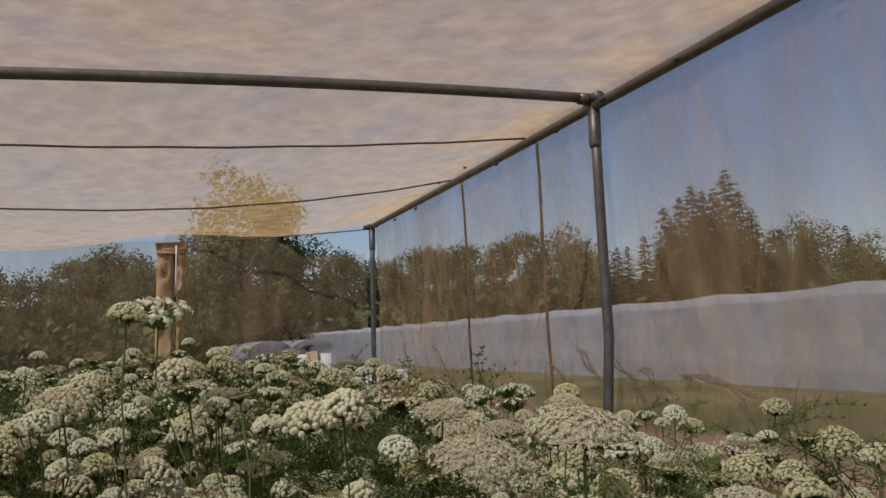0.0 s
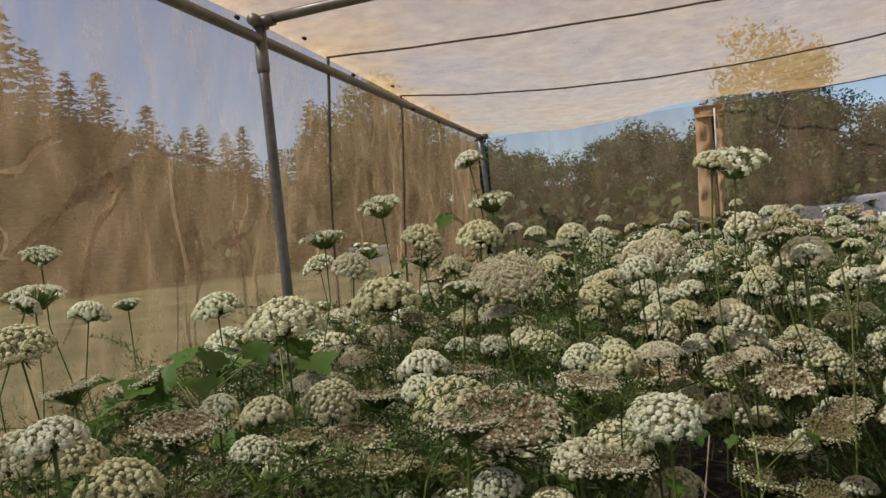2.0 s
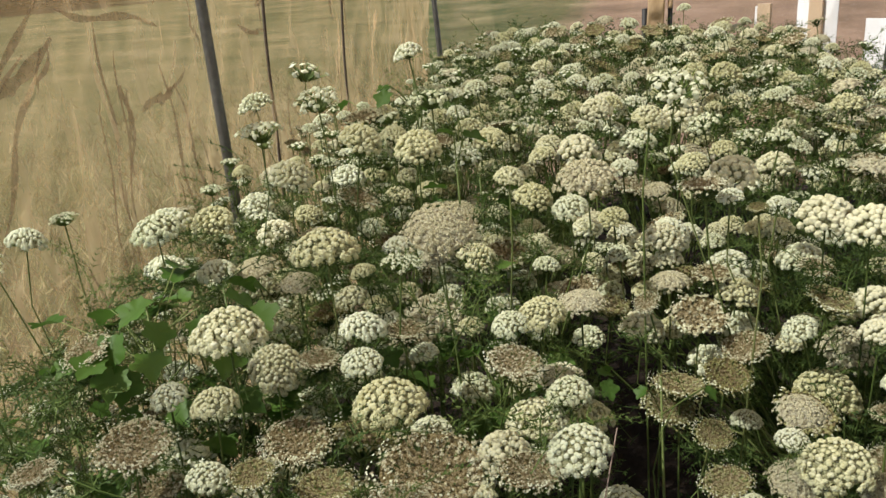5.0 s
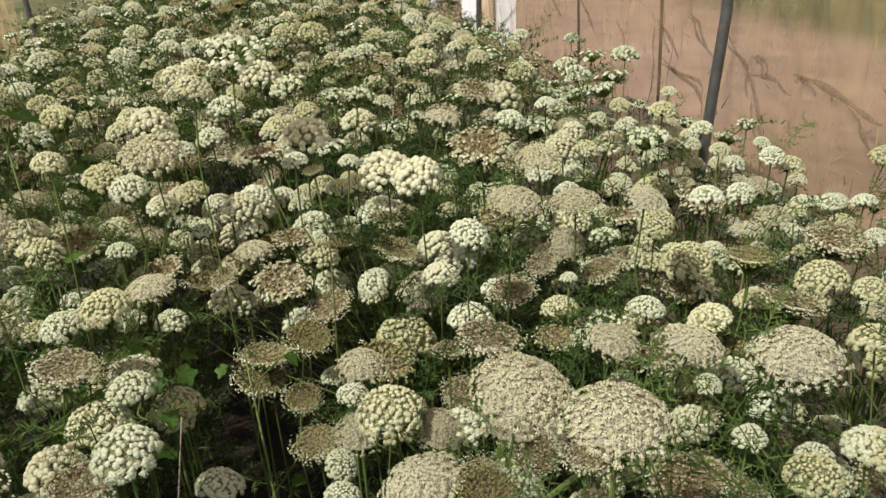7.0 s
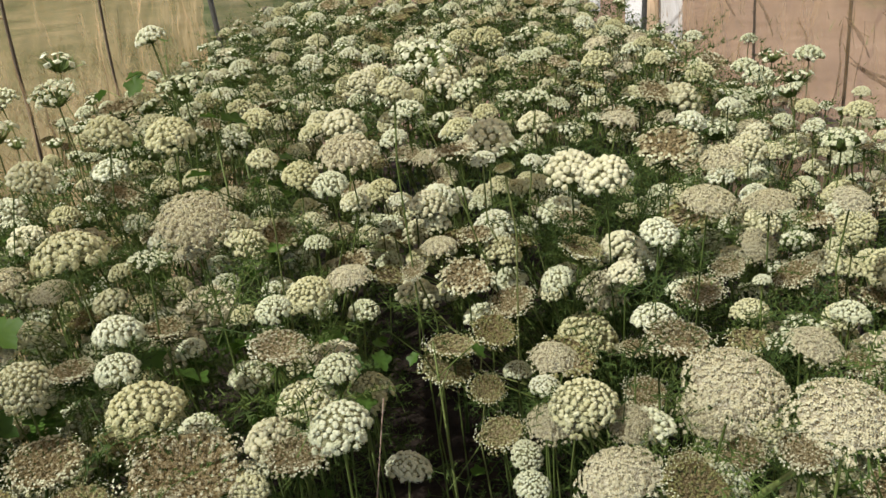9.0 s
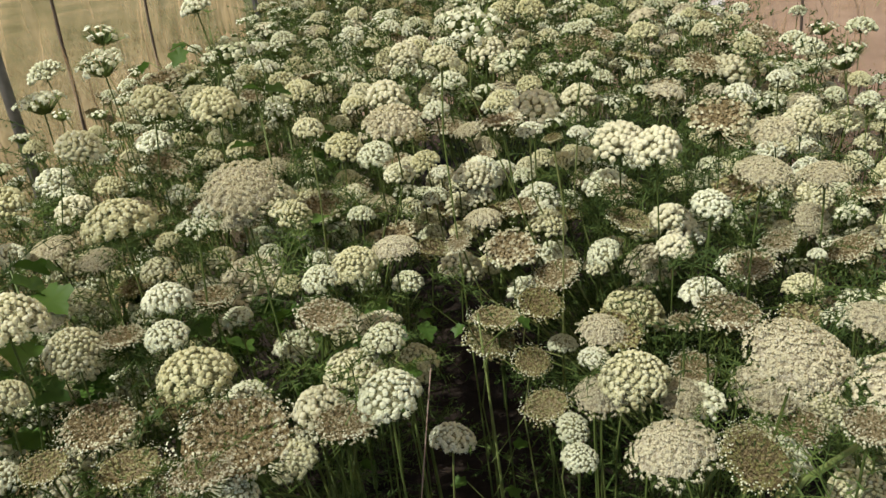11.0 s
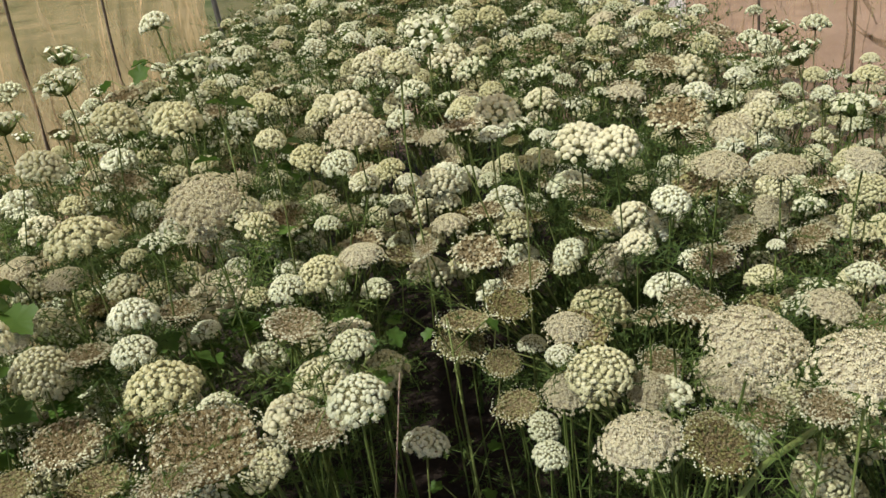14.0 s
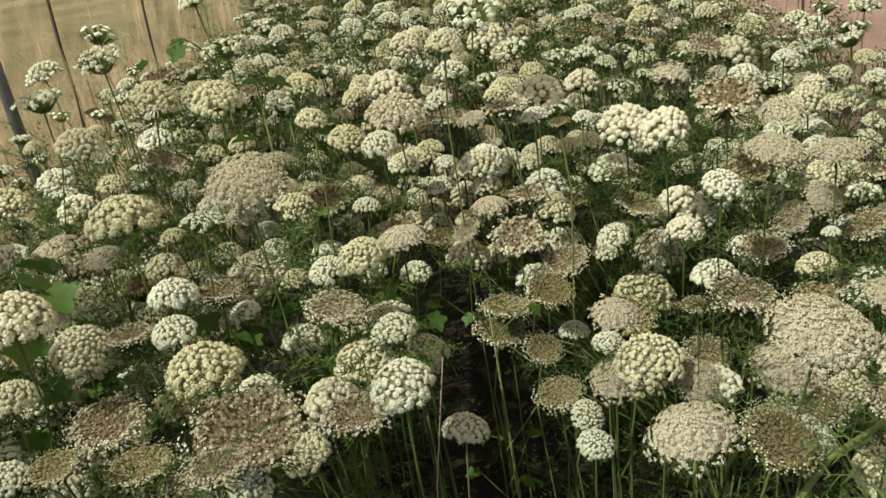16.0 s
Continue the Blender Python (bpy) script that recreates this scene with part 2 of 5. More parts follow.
def field():
    """Dry mown grass with green patches; bare reddish soil beside and under the cage."""
    m, t, p, out = material("field")
    n1, n2, n3 = noise_tex(t, 0.35, 5, 0.6), noise_tex(t, 3.0, 6, 0.7), noise_tex(t, 45, 4, 0.7)
    v = maths(t, "ADD", maths(t, "MULTIPLY", n1, 0.5), maths(t, "ADD", maths(t, "MULTIPLY", n2, 0.3), maths(t, "MULTIPLY", n3, 0.2)))
    grass = ramp(t, v, [(0.38, (0.022, 0.034, 0.010)), (0.46, (0.055, 0.066, 0.022)), (0.53, (0.10, 0.095, 0.042)), (0.62, (0.20, 0.165, 0.085))])
    earth = ramp(t, v, [(0.36, (0.11, 0.071, 0.046)), (0.5, (0.205, 0.131, 0.089)), (0.64, (0.30, 0.20, 0.14))])
    c = t.nodes.new("ShaderNodeTexCoord")
    xyz = t.nodes.new("ShaderNodeSeparateXYZ")
    t.links.new(c.outputs["Object"], xyz.inputs[0])
    wob = maths(t, "MULTIPLY", maths(t, "SUBTRACT", n2, 0.5), 2.2)
    d = maths(t, "ABSOLUTE", maths(t, "SUBTRACT", maths(t, "ADD", xyz.outputs["X"], wob), 2.3), 0.0)
    mr = t.nodes.new("ShaderNodeMapRange")
    mr.inputs["From Min"].default_value, mr.inputs["From Max"].default_value = 3.4, 4.3
    mr.inputs["To Min"].default_value, mr.inputs["To Max"].default_value = 1.0, 0.0
    t.links.new(d, mr.inputs["Value"])
    bed = ramp(t, v, [(0.35, (0.012, 0.009, 0.007)), (0.5, (0.028, 0.021, 0.016)), (0.65, (0.06, 0.045, 0.034))])   # bed soil, its colour darkened for the deep shade under the plants
    br = t.nodes.new("ShaderNodeMapRange")
    br.inputs["From Min"].default_value, br.inputs["From Max"].default_value = 1.35, 1.6
    br.inputs["To Min"].default_value, br.inputs["To Max"].default_value = 1.0, 0.0
    t.links.new(maths(t, "ABSOLUTE", maths(t, "ADD", xyz.outputs["X"], maths(t, "MULTIPLY", wob, 0.2)), 0.0), br.inputs["Value"])
    ends = t.nodes.new("ShaderNodeMapRange")
    ends.inputs["From Min"].default_value, ends.inputs["From Max"].default_value = 3.1, 3.7
    ends.inputs["To Min"].default_value, ends.inputs["To Max"].default_value = 1.0, 0.0
    t.links.new(maths(t, "ADD", maths(t, "ABSOLUTE", maths(t, "SUBTRACT", xyz.outputs["Y"], 3.0), 0.0), wob), ends.inputs["Value"])
    inside = maths(t, "MULTIPLY", br.outputs[0], ends.outputs[0])
    col = mixed(t, inside, mixed(t, mr.outputs[0], grass, earth), bed)
    t.links.new(col, p.inputs["Base Color"])
    p.inputs["Roughness"].default_value = 0.95
    p.inputs["Specular IOR Level"].default_value = 0.1
    bump(t, p, v, 0.8, 0.05)
    return m


FIELD = field()

# ---- building blocks ----
class Geo:
    """Vertices, faces and material slots gathered before one mesh is made of them."""

    def __init__(self):
        self.v, self.f, self.m, self.n = [], [], [], 0

    def add(self, verts, faces, slot=0):
        self.v.append(np.asarray(verts, float).reshape(-1, 3))
        self.f += [tuple(i + self.n for i in f) for f in faces]
        self.m += [slot] * len(faces)
        self.n += len(self.v[-1])

    def tube(self, pts, radii, sides=6, slot=0, cap=True):
        pts = np.asarray(pts, float)
        radii = np.broadcast_to(np.asarray(radii, float), (len(pts),))
        d = np.gradient(pts, axis=0)
        d /= np.linalg.norm(d, axis=1)[:, None] + 1e-9
        ref = np.where(np.abs(d[:, 2:3]) < 0.9, np.array([[0, 0, 1.0]]), np.array([[1.0, 0, 0]]))
        u = np.cross(d, ref)
        u /= np.linalg.norm(u, axis=1)[:, None] + 1e-9
        w = np.cross(d, u)
        a = np.arange(sides) * 2 * np.pi / sides
        ring = pts[:, None] + radii[:, None, None] * (np.cos(a)[None, :, None] * u[:, None] + np.sin(a)[None, :, None] * w[:, None])
        fs = []
        for k in range(len(pts) - 1):
            for s in range(sides):
                s2 = (s + 1) % sides
                fs.append((k * sides + s, k * sides + s2, (k + 1) * sides + s2, (k + 1) * sides + s))
        if cap:
            fs.append(tuple(range(sides))[::-1])
            fs.append(tuple((len(pts) - 1) * sides + s for s in range(sides)))
        self.add(ring.reshape(-1, 3), fs, slot)

    def box(self, lo, hi, slot=0):
        (a, b, c), (d, e, f) = lo, hi
        self.add([(a, b, c), (d, b, c), (d, e, c), (a, e, c), (a, b, f), (d, b, f), (d, e, f), (a, e, f)],
                 [(3, 2, 1, 0), (4, 5, 6, 7), (0, 1, 5, 4), (1, 2, 6, 5), (2, 3, 7, 6), (3, 0, 4, 7)], slot)

    def mesh(self, name, mats, smooth=False):
        me = bpy.data.meshes.new(name)
        me.from_pydata(np.concatenate(self.v).tolist(), [], self.f)
        for m in (mats if isinstance(mats, (list, tuple)) else [mats]):
            me.materials.append(m)
        me.polygons.foreach_set("material_index", self.m)
        if smooth:
            me.polygons.foreach_set("use_smooth", [True] * len(self.f))
        me.update()
        return me


def part(name, geo, mats, parent=None, label="", smooth=False):
    me = geo if isinstance(geo, bpy.types.Mesh) else geo.mesh(name, mats, smooth)
    ob = new(name, me)
    if parent is not None:
        ob.parent = parent
    return tagged(ob, label)


def thing(name, label, category, group="", kind="", at=None):
    ob = new(name)
    ob.empty_display_size = 0.1
    if at is not None:
        ob.matrix_basis = at
    return tagged(ob, label, category, group, kind)


def bevelled(geo, name, mats, width):
    """The gathered shape with its edges rounded."""
    me = geo.mesh(name, mats)
    bm = bmesh.new()
    bm.from_mesh(me)
    bmesh.ops.bevel(bm, geom=bm.edges[:], offset=width, segments=2, affect="EDGES", profile=0.6)
    bm.to_mesh(me)
    bm.free()
    return me

# ---- ground ----
def ground():
    g = Geo()
    xs = np.concatenate([-np.geomspace(400, 8, 26), np.linspace(-7, 7, 57), np.geomspace(8, 400, 26)])
    ys = np.concatenate([-np.geomspace(400, 6, 18), np.linspace(-5, 14, 77), np.geomspace(15, 500, 26)])
    X, Y = np.meshgrid(xs, ys)
    Z = np.zeros_like(X)
    for i in range(X.shape[0]):
        for j in range(X.shape[1]):
            Z[i, j] = 0.05 * noise.noise(Vector((X[i, j] * 0.8, Y[i, j] * 0.8, 0))) + 0.03 * noise.noise(Vector((X[i, j] * 3, Y[i, j] * 3, 4)))
    n = len(xs)
    g.add(np.stack([X, Y, Z], -1), [(i * n + j, i * n + j + 1, (i + 1) * n + j + 1, (i + 1) * n + j) for i in range(len(ys) - 1) for j in range(n - 1)])
    tagged(part("ground", g, FIELD, smooth=True), "mown dry field with green patches and bare reddish soil", "ground", kind="structure")


ground()

# ---- net cage ----
XL, XR, YB, YN, YF = -1.5, 1.5, -0.5, 2.8, 6.12
Y1, Y2 = 3.40, 4.34
cage = thing("net_cage", "walk-in isolation cage of galvanised pipes covered with tan netting", "net cage")


def top_left(y):
    return 2.165 - 0.027 * max(0.0, y - YN) + 0.004 * min(0.0, y - YN)


def top_right(y):
    return 2.20 - 0.004 * max(0.0, y - YN) + 0.006 * min(0.0, y - YN)


def cage_post(x, y, z, lean, r=0.0185, bow=0.0):
    g = Geo()
    zs = np.linspace(-0.1, z, 9)
    pts = np.stack([x + lean * (z - zs) / 1.2 + bow * np.interp(zs, [0.0, 0.85, 1.32, 1.75, 2.2], [-1.6, -0.6, 1.0, 0.45, 0.0]), np.full(9, y), zs], 1)
    g.tube(pts, r, 14)
    ob = part("post", g, PIPE, cage, smooth=True)
    s = Geo()
    a = np.array([x + lean * 0.13, y, z - 0.17])
    b = np.array([x, y, z + 0.004])
    s.tube([a, a + (b - a) * 0.06, a + (b - a) * 0.1, b], [r * 1.02, r * 1.22, r * 1.25, r * 1.25], 14)
    part("sleeve", s, PIPE, ob, smooth=True)


cage_post(XR, YN, 2.19, -0.038, bow=0.02)
cage_post(XL, YN + 0.02, 2.155, 0.02)
cage_post(XR, YF, 2.18, -0.04)
cage_post(XL, YF, 2.075, 0.055)
cage_post(XR, YB, 2.20, 0.0)
cage_post(XL, YB, 2.19, 0.0)


def cage_rail(pts, r=0.019):
    g = Geo()
    g.tube(pts, r, 14)
    part("rail", g, PIPE, cage, smooth=True)


def sagging(a, b, sag, n=13):
    a, b = np.array(a, float), np.array(b, float)
    u = np.linspace(0, 1, n)[:, None]
    p = a + (b - a) * u
    p[:, 2] -= sag * 4 * (u * (1 - u))[:, 0]
    return p


cage_rail(sagging((XR, YB, top_right(YB)), (XR, YF, top_right(YF)), 0.01))
cage_rail(sagging((XL, YB, top_left(YB)), (XL, YF, top_left(YF)), 0.01))
cage_rail(sagging((XL, YN + 0.02, 2.168), (XR, YN, 2.203), -0.028), 0.0185)
cage_rail(sagging((XL, YB, 2.24), (XR, YB, 2.21), 0.0), 0.0185)
for xx, yy, zz in ((XR, YN, 2.20), (XL, YN + 0.02, 2.165), (XR, YF, 2.187), (XL, YF, 2.075)):
    g = Geo()
    g.tube([(xx, yy - 0.05, zz), (xx, yy - 0.04, zz), (xx, yy + 0.04, zz), (xx, yy + 0.05, zz)], [0.0195, 0.022, 0.022, 0.0195], 14)
    g.tube([(xx, yy, zz), (xx + (0.06 if xx < 0 else -0.06), yy, zz)], 0.0212, 14)
    part("pipe_fitting", g, PIPE, cage, smooth=True)


for y, sag in ((Y1, 0.045), (Y2, 0.118)):
    g = Geo()
    p = sagging((XL, y, top_left(y)), (XR, y, top_right(y)), sag, 25)
    p[:, 2] += 0.0015 * np.sin(np.arange(25) * 1.7)
    g.tube(p, 0.0045, 6)
    part("rope", g, ROPE, cage, "thin dark rope under the roof netting", True)
for x, lean, zt in ((XL, -0.06, top_left), (XR, 0.0, top_right)):
    for y in (Y1, Y2):
        g = Geo()
        zs = np.linspace(0.0, zt(y), 14)
        g.tube(np.stack([x + (0.05 if x > 0 else 0.0) + (zt(y) - zs) * lean / 1.2 + 0.006 * np.sin(zs * 5 + y), y + 0.008 * np.sin(zs * 3), zs], 1), 0.0065, 6)
        part("cord", g, ROPE, cage, "brown cord hanging down the wall netting", True)


def net_sheet(name, fn, nu, nv, mat, label):
    g = Geo()
    pts = [fn(i / (nu - 1), j / (nv - 1)) for j in range(nv) for i in range(nu)]
    g.add(pts, [(j * nu + i, j * nu + i + 1, (j + 1) * nu + i + 1, (j + 1) * nu + i) for j in range(nv - 1) for i in range(nu - 1)])
    part(name, g, mat, cage, label, True)


def nz(x, y, z=0.0):
    return noise.noise(Vector((x, y, z)))


def roof_point(u, v):
    lap = 0.032                                   # the roof laps over the rails and down outside the walls
    x, y = XL - lap + (XR - XL + 2 * lap) * u, YB + (YF - YB) * v
    beyond = max(0.0, abs(x) - XR)
    u = max(0.0, min(1.0, (x - XL) / (XR - XL)))
    z = top_left(y) * (1 - u) + top_right(y) * u + 0.021
    arch = 4 * u * (1 - u)
    if y > YN:
        k = (y - YN) / (YF - YN)
        z -= arch * 0.10 * math.sin(min(1.0, k * 1.25) * math.pi * 0.5)
        wood = math.exp(-((x - 0.06) / 0.55) ** 2) * math.exp(-((y - YF) / 0.7) ** 2)
        z += 0.085 * wood
    else:
        k = (YN - y) / (YN - YB)
        z -= arch * 0.05 * math.sin(k * math.pi)
    over = math.exp(-((y - YN) / 0.35) ** 2)      # drawn tight over the cross pipe
    z += arch * (0.034 * over + (1 - over) * (0.016 * nz(x * 2.2 + y * 1.3, y * 2.6 - x) + 0.010 * nz(x * 6 + y * 4, y * 7 - x * 3, 3)))
    return x - math.copysign(beyond * 0.35, x), y, z - beyond * 0.4


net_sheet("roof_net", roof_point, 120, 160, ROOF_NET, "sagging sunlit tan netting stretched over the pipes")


def wall_point(x0, side, top):
    def fn(u, v):
        y, h = YB + (YF - YB) * u, top(YB + (YF - YB) * u)
        z = (h + 0.015) * v
        w = 1 - v
        hang = math.sin(math.pi * min(1.0, v * 1.02)) ** 0.6 if 0 < v < 1 else 0.0
        off = side * (0.026 + 0.02 * w)
        off += hang * (0.040 * nz(y * 3.2, z * 0.9, x0) + 0.045 * abs(nz(y * 6 + z * 3.5, z * 2.2, x0 + 7)) + 0.022 * nz(y * 16 - z * 6, z * 5, x0 + 2) - 0.01)
        return x0 + off, y, z
    return fn


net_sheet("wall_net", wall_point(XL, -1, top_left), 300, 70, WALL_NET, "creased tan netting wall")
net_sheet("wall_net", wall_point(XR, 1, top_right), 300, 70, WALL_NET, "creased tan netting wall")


def end_top(x):
    """Upper edge of the far netting, which reaches up behind the roof's edge but for a gap at one corner."""
    if x < 0.06:
        return 2.09 + 0.05 * (x - XL) / 1.56
    return 2.21 - 0.20 * min(1.0, max(0.0, (x - 0.78) / 0.22)) ** 0.7


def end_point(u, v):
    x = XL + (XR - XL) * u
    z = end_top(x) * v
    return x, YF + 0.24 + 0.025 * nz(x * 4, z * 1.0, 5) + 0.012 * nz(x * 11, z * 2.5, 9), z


net_sheet("end_net", end_point, 110, 40, END_NET_SHADED, "tan netting closing the far end, its unlit side put into darker threads")
g = Geo()
g.tube(sagging((0.1, YF + 0.24, 2.12), (XR, YF, 2.17), 0.01), 0.005, 6)
part("rope", g, ROPE, cage, "thin dark rope under the roof netting", True)

# creases where wall netting folds over itself, darkened for shade: y, z along each
def crease(x, pts, width, side, mat=FOLD_SHADE):
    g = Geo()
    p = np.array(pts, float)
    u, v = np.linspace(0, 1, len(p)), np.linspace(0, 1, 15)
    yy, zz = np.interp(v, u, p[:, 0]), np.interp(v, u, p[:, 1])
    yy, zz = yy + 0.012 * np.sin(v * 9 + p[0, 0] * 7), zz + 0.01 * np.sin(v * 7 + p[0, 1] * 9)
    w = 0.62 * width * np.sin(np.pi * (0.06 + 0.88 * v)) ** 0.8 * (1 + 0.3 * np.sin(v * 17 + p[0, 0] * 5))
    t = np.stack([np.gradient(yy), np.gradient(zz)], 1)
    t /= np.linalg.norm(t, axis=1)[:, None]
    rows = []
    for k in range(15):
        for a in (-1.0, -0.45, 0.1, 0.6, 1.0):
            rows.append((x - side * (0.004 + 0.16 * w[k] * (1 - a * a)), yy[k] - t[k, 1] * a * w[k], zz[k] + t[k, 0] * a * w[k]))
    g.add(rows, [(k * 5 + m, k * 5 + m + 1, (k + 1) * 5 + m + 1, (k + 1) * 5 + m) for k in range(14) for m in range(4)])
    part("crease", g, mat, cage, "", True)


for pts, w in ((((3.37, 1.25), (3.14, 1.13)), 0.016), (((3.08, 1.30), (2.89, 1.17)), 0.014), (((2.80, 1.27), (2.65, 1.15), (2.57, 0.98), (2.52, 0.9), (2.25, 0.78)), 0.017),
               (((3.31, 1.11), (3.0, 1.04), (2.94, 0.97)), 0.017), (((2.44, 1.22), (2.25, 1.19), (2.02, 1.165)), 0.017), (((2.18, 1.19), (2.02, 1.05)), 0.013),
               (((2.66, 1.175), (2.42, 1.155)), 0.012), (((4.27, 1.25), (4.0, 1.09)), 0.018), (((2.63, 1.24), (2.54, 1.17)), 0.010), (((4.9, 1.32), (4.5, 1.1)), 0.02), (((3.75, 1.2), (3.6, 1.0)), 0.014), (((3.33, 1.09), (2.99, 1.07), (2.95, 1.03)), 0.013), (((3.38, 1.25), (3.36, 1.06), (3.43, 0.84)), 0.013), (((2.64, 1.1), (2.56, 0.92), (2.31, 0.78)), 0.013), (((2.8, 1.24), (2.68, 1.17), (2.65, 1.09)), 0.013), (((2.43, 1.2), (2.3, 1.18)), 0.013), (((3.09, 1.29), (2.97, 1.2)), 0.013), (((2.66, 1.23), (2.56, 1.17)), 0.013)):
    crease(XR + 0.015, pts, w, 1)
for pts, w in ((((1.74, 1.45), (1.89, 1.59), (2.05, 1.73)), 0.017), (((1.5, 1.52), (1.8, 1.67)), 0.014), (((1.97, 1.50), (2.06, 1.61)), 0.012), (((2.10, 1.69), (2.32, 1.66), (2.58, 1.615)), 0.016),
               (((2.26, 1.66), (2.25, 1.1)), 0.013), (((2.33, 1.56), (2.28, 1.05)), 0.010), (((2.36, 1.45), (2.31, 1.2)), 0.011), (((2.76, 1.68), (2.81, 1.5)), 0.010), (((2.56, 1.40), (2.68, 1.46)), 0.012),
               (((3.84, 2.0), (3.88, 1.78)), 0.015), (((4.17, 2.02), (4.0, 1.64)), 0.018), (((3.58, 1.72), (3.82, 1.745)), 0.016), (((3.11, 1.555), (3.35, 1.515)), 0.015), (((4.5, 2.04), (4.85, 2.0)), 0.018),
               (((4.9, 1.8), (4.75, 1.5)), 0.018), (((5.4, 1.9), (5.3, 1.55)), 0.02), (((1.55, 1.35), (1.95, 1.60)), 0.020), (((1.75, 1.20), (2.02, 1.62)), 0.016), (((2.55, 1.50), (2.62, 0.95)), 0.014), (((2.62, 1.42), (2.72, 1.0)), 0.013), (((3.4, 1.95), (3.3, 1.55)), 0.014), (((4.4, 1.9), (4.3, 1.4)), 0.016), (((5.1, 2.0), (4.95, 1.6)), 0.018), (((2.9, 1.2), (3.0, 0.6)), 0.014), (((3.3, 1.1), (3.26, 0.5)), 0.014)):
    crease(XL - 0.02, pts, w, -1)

# folds given a pale colour for the sun, and a few broad soft ones
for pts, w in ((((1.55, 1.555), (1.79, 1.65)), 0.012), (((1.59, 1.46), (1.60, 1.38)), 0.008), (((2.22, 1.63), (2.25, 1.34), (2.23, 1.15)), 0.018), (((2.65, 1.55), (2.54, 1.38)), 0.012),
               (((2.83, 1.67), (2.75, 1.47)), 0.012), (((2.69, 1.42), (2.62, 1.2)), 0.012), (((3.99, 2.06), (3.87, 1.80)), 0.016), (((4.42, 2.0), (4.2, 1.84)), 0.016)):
    crease(XL - 0.015, pts, w, -1, FOLD_SUN)
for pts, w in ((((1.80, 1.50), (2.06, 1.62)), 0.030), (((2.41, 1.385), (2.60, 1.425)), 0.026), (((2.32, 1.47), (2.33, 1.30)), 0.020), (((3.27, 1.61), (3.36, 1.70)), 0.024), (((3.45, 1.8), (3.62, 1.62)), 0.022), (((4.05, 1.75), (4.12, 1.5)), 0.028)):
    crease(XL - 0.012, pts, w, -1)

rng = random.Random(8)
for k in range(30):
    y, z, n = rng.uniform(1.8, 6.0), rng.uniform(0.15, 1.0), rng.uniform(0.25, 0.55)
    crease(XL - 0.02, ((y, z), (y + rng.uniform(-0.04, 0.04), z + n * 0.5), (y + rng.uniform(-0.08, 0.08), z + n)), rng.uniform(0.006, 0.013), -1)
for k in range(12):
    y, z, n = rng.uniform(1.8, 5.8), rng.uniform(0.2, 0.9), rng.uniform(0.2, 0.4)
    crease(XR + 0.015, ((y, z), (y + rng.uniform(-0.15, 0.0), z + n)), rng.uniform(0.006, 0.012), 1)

# small black clips that hold the netting to the rails
rng = random.Random(5)
for x, top, s in ((XR, top_right, -1), (XL, top_left, 1)):
    for k in range(14):
        y = YB + 0.35 + k * 0.47 + rng.uniform(-0.1, 0.1)
        g = Geo()
        z = top(y) + rng.choice((-0.028, -0.05, 0.02))
        g.tube([(x + s * 0.018, y - 0.011, z), (x + s * 0.024, y, z - 0.004), (x + s * 0.018, y + 0.011, z)], [0.006, 0.008, 0.006], 6)
        part("clip", g, BLACK, cage)

# ---- wooden prop with bunched netting at the far end ----
prop = thing("wooden_prop", "upright prop wrapped with folded tan netting, tied with a white cord", "prop post", at=pose(0.03, 0, 0.04))
g = Geo()
g.box((-0.035, 5.83, -0.1), (0.03, 5.87, 2.02))
part("board", bevelled(g, "board", WOOD, 0.004), WOOD, prop)


def cloth_panel(x0t, x1t, x0b, x1b, z0, z1, seed, y=5.80, thick=0.03):
    """A hanging fold of netting: a rounded, rumpled slab."""
    g = Geo()
    nz_, na = 40, 20
    ring = []
    for k in range(nz_):
        q = k / (nz_ - 1)
        z = z0 + (z1 - z0) * q
        a, b = x0b + (x0t - x0b) * q, x1b + (x1t - x1b) * q
        for m in range(na):
            t = 6.2832 * m / na
            cx, sy_ = math.cos(t), math.sin(t)
            x = (a + b) / 2 + (b - a) / 2 * math.copysign(abs(cx) ** 0.6, cx) * (1 + 0.07 * nz(z * 9, seed, m * 0.2))
            ring.append((x, y + thick * sy_ * (1 + 0.6 * nz(z * 16, seed + 3, m * 0.5)) + 0.022 * nz(x * 40, z * 11, seed) + 0.008 * nz(x * 90, z * 40, seed), z))
    fs = [(k * na + m, k * na + (m + 1) % na, (k + 1) * na + (m + 1) % na, (k + 1) * na + m) for k in range(nz_ - 1) for m in range(na)]
    fs += [tuple(range(na))[::-1], tuple((nz_ - 1) * na + m for m in range(na))]
    g.add(ring, fs)
    part("netting_fold", g, CLOTH, prop, "rumpled hanging tan netting", True)


cloth_panel(-0.035, 0.065, -0.075, 0.03, 1.02, 2.0, 1.0)
cloth_panel(0.085, 0.145, 0.058, 0.085, 1.30, 1.99, 5.0)
cloth_panel(-0.05, 0.158, -0.038, 0.145, 1.94, 2.01, 9.0, 5.785, 0.034)
# black rod added to stand in for the dark slit between the folds
g = Geo()
g.tube([(0.066, 5.825, -0.1), (0.074, 5.825, 1.0), (0.078, 5.825, 1.97)], 0.015, 8)
part("slit_rod", g, BLACK, prop, "black rod in place of the dark slit between the folds", True)
g = Geo()
g.tube([(0.072, 5.755, 1.66), (0.075, 5.74, 1.78), (0.078, 5.735, 1.9), (0.08, 5.735, 1.985)], [0.010, 0.008, 0.006, 0.006], 6)
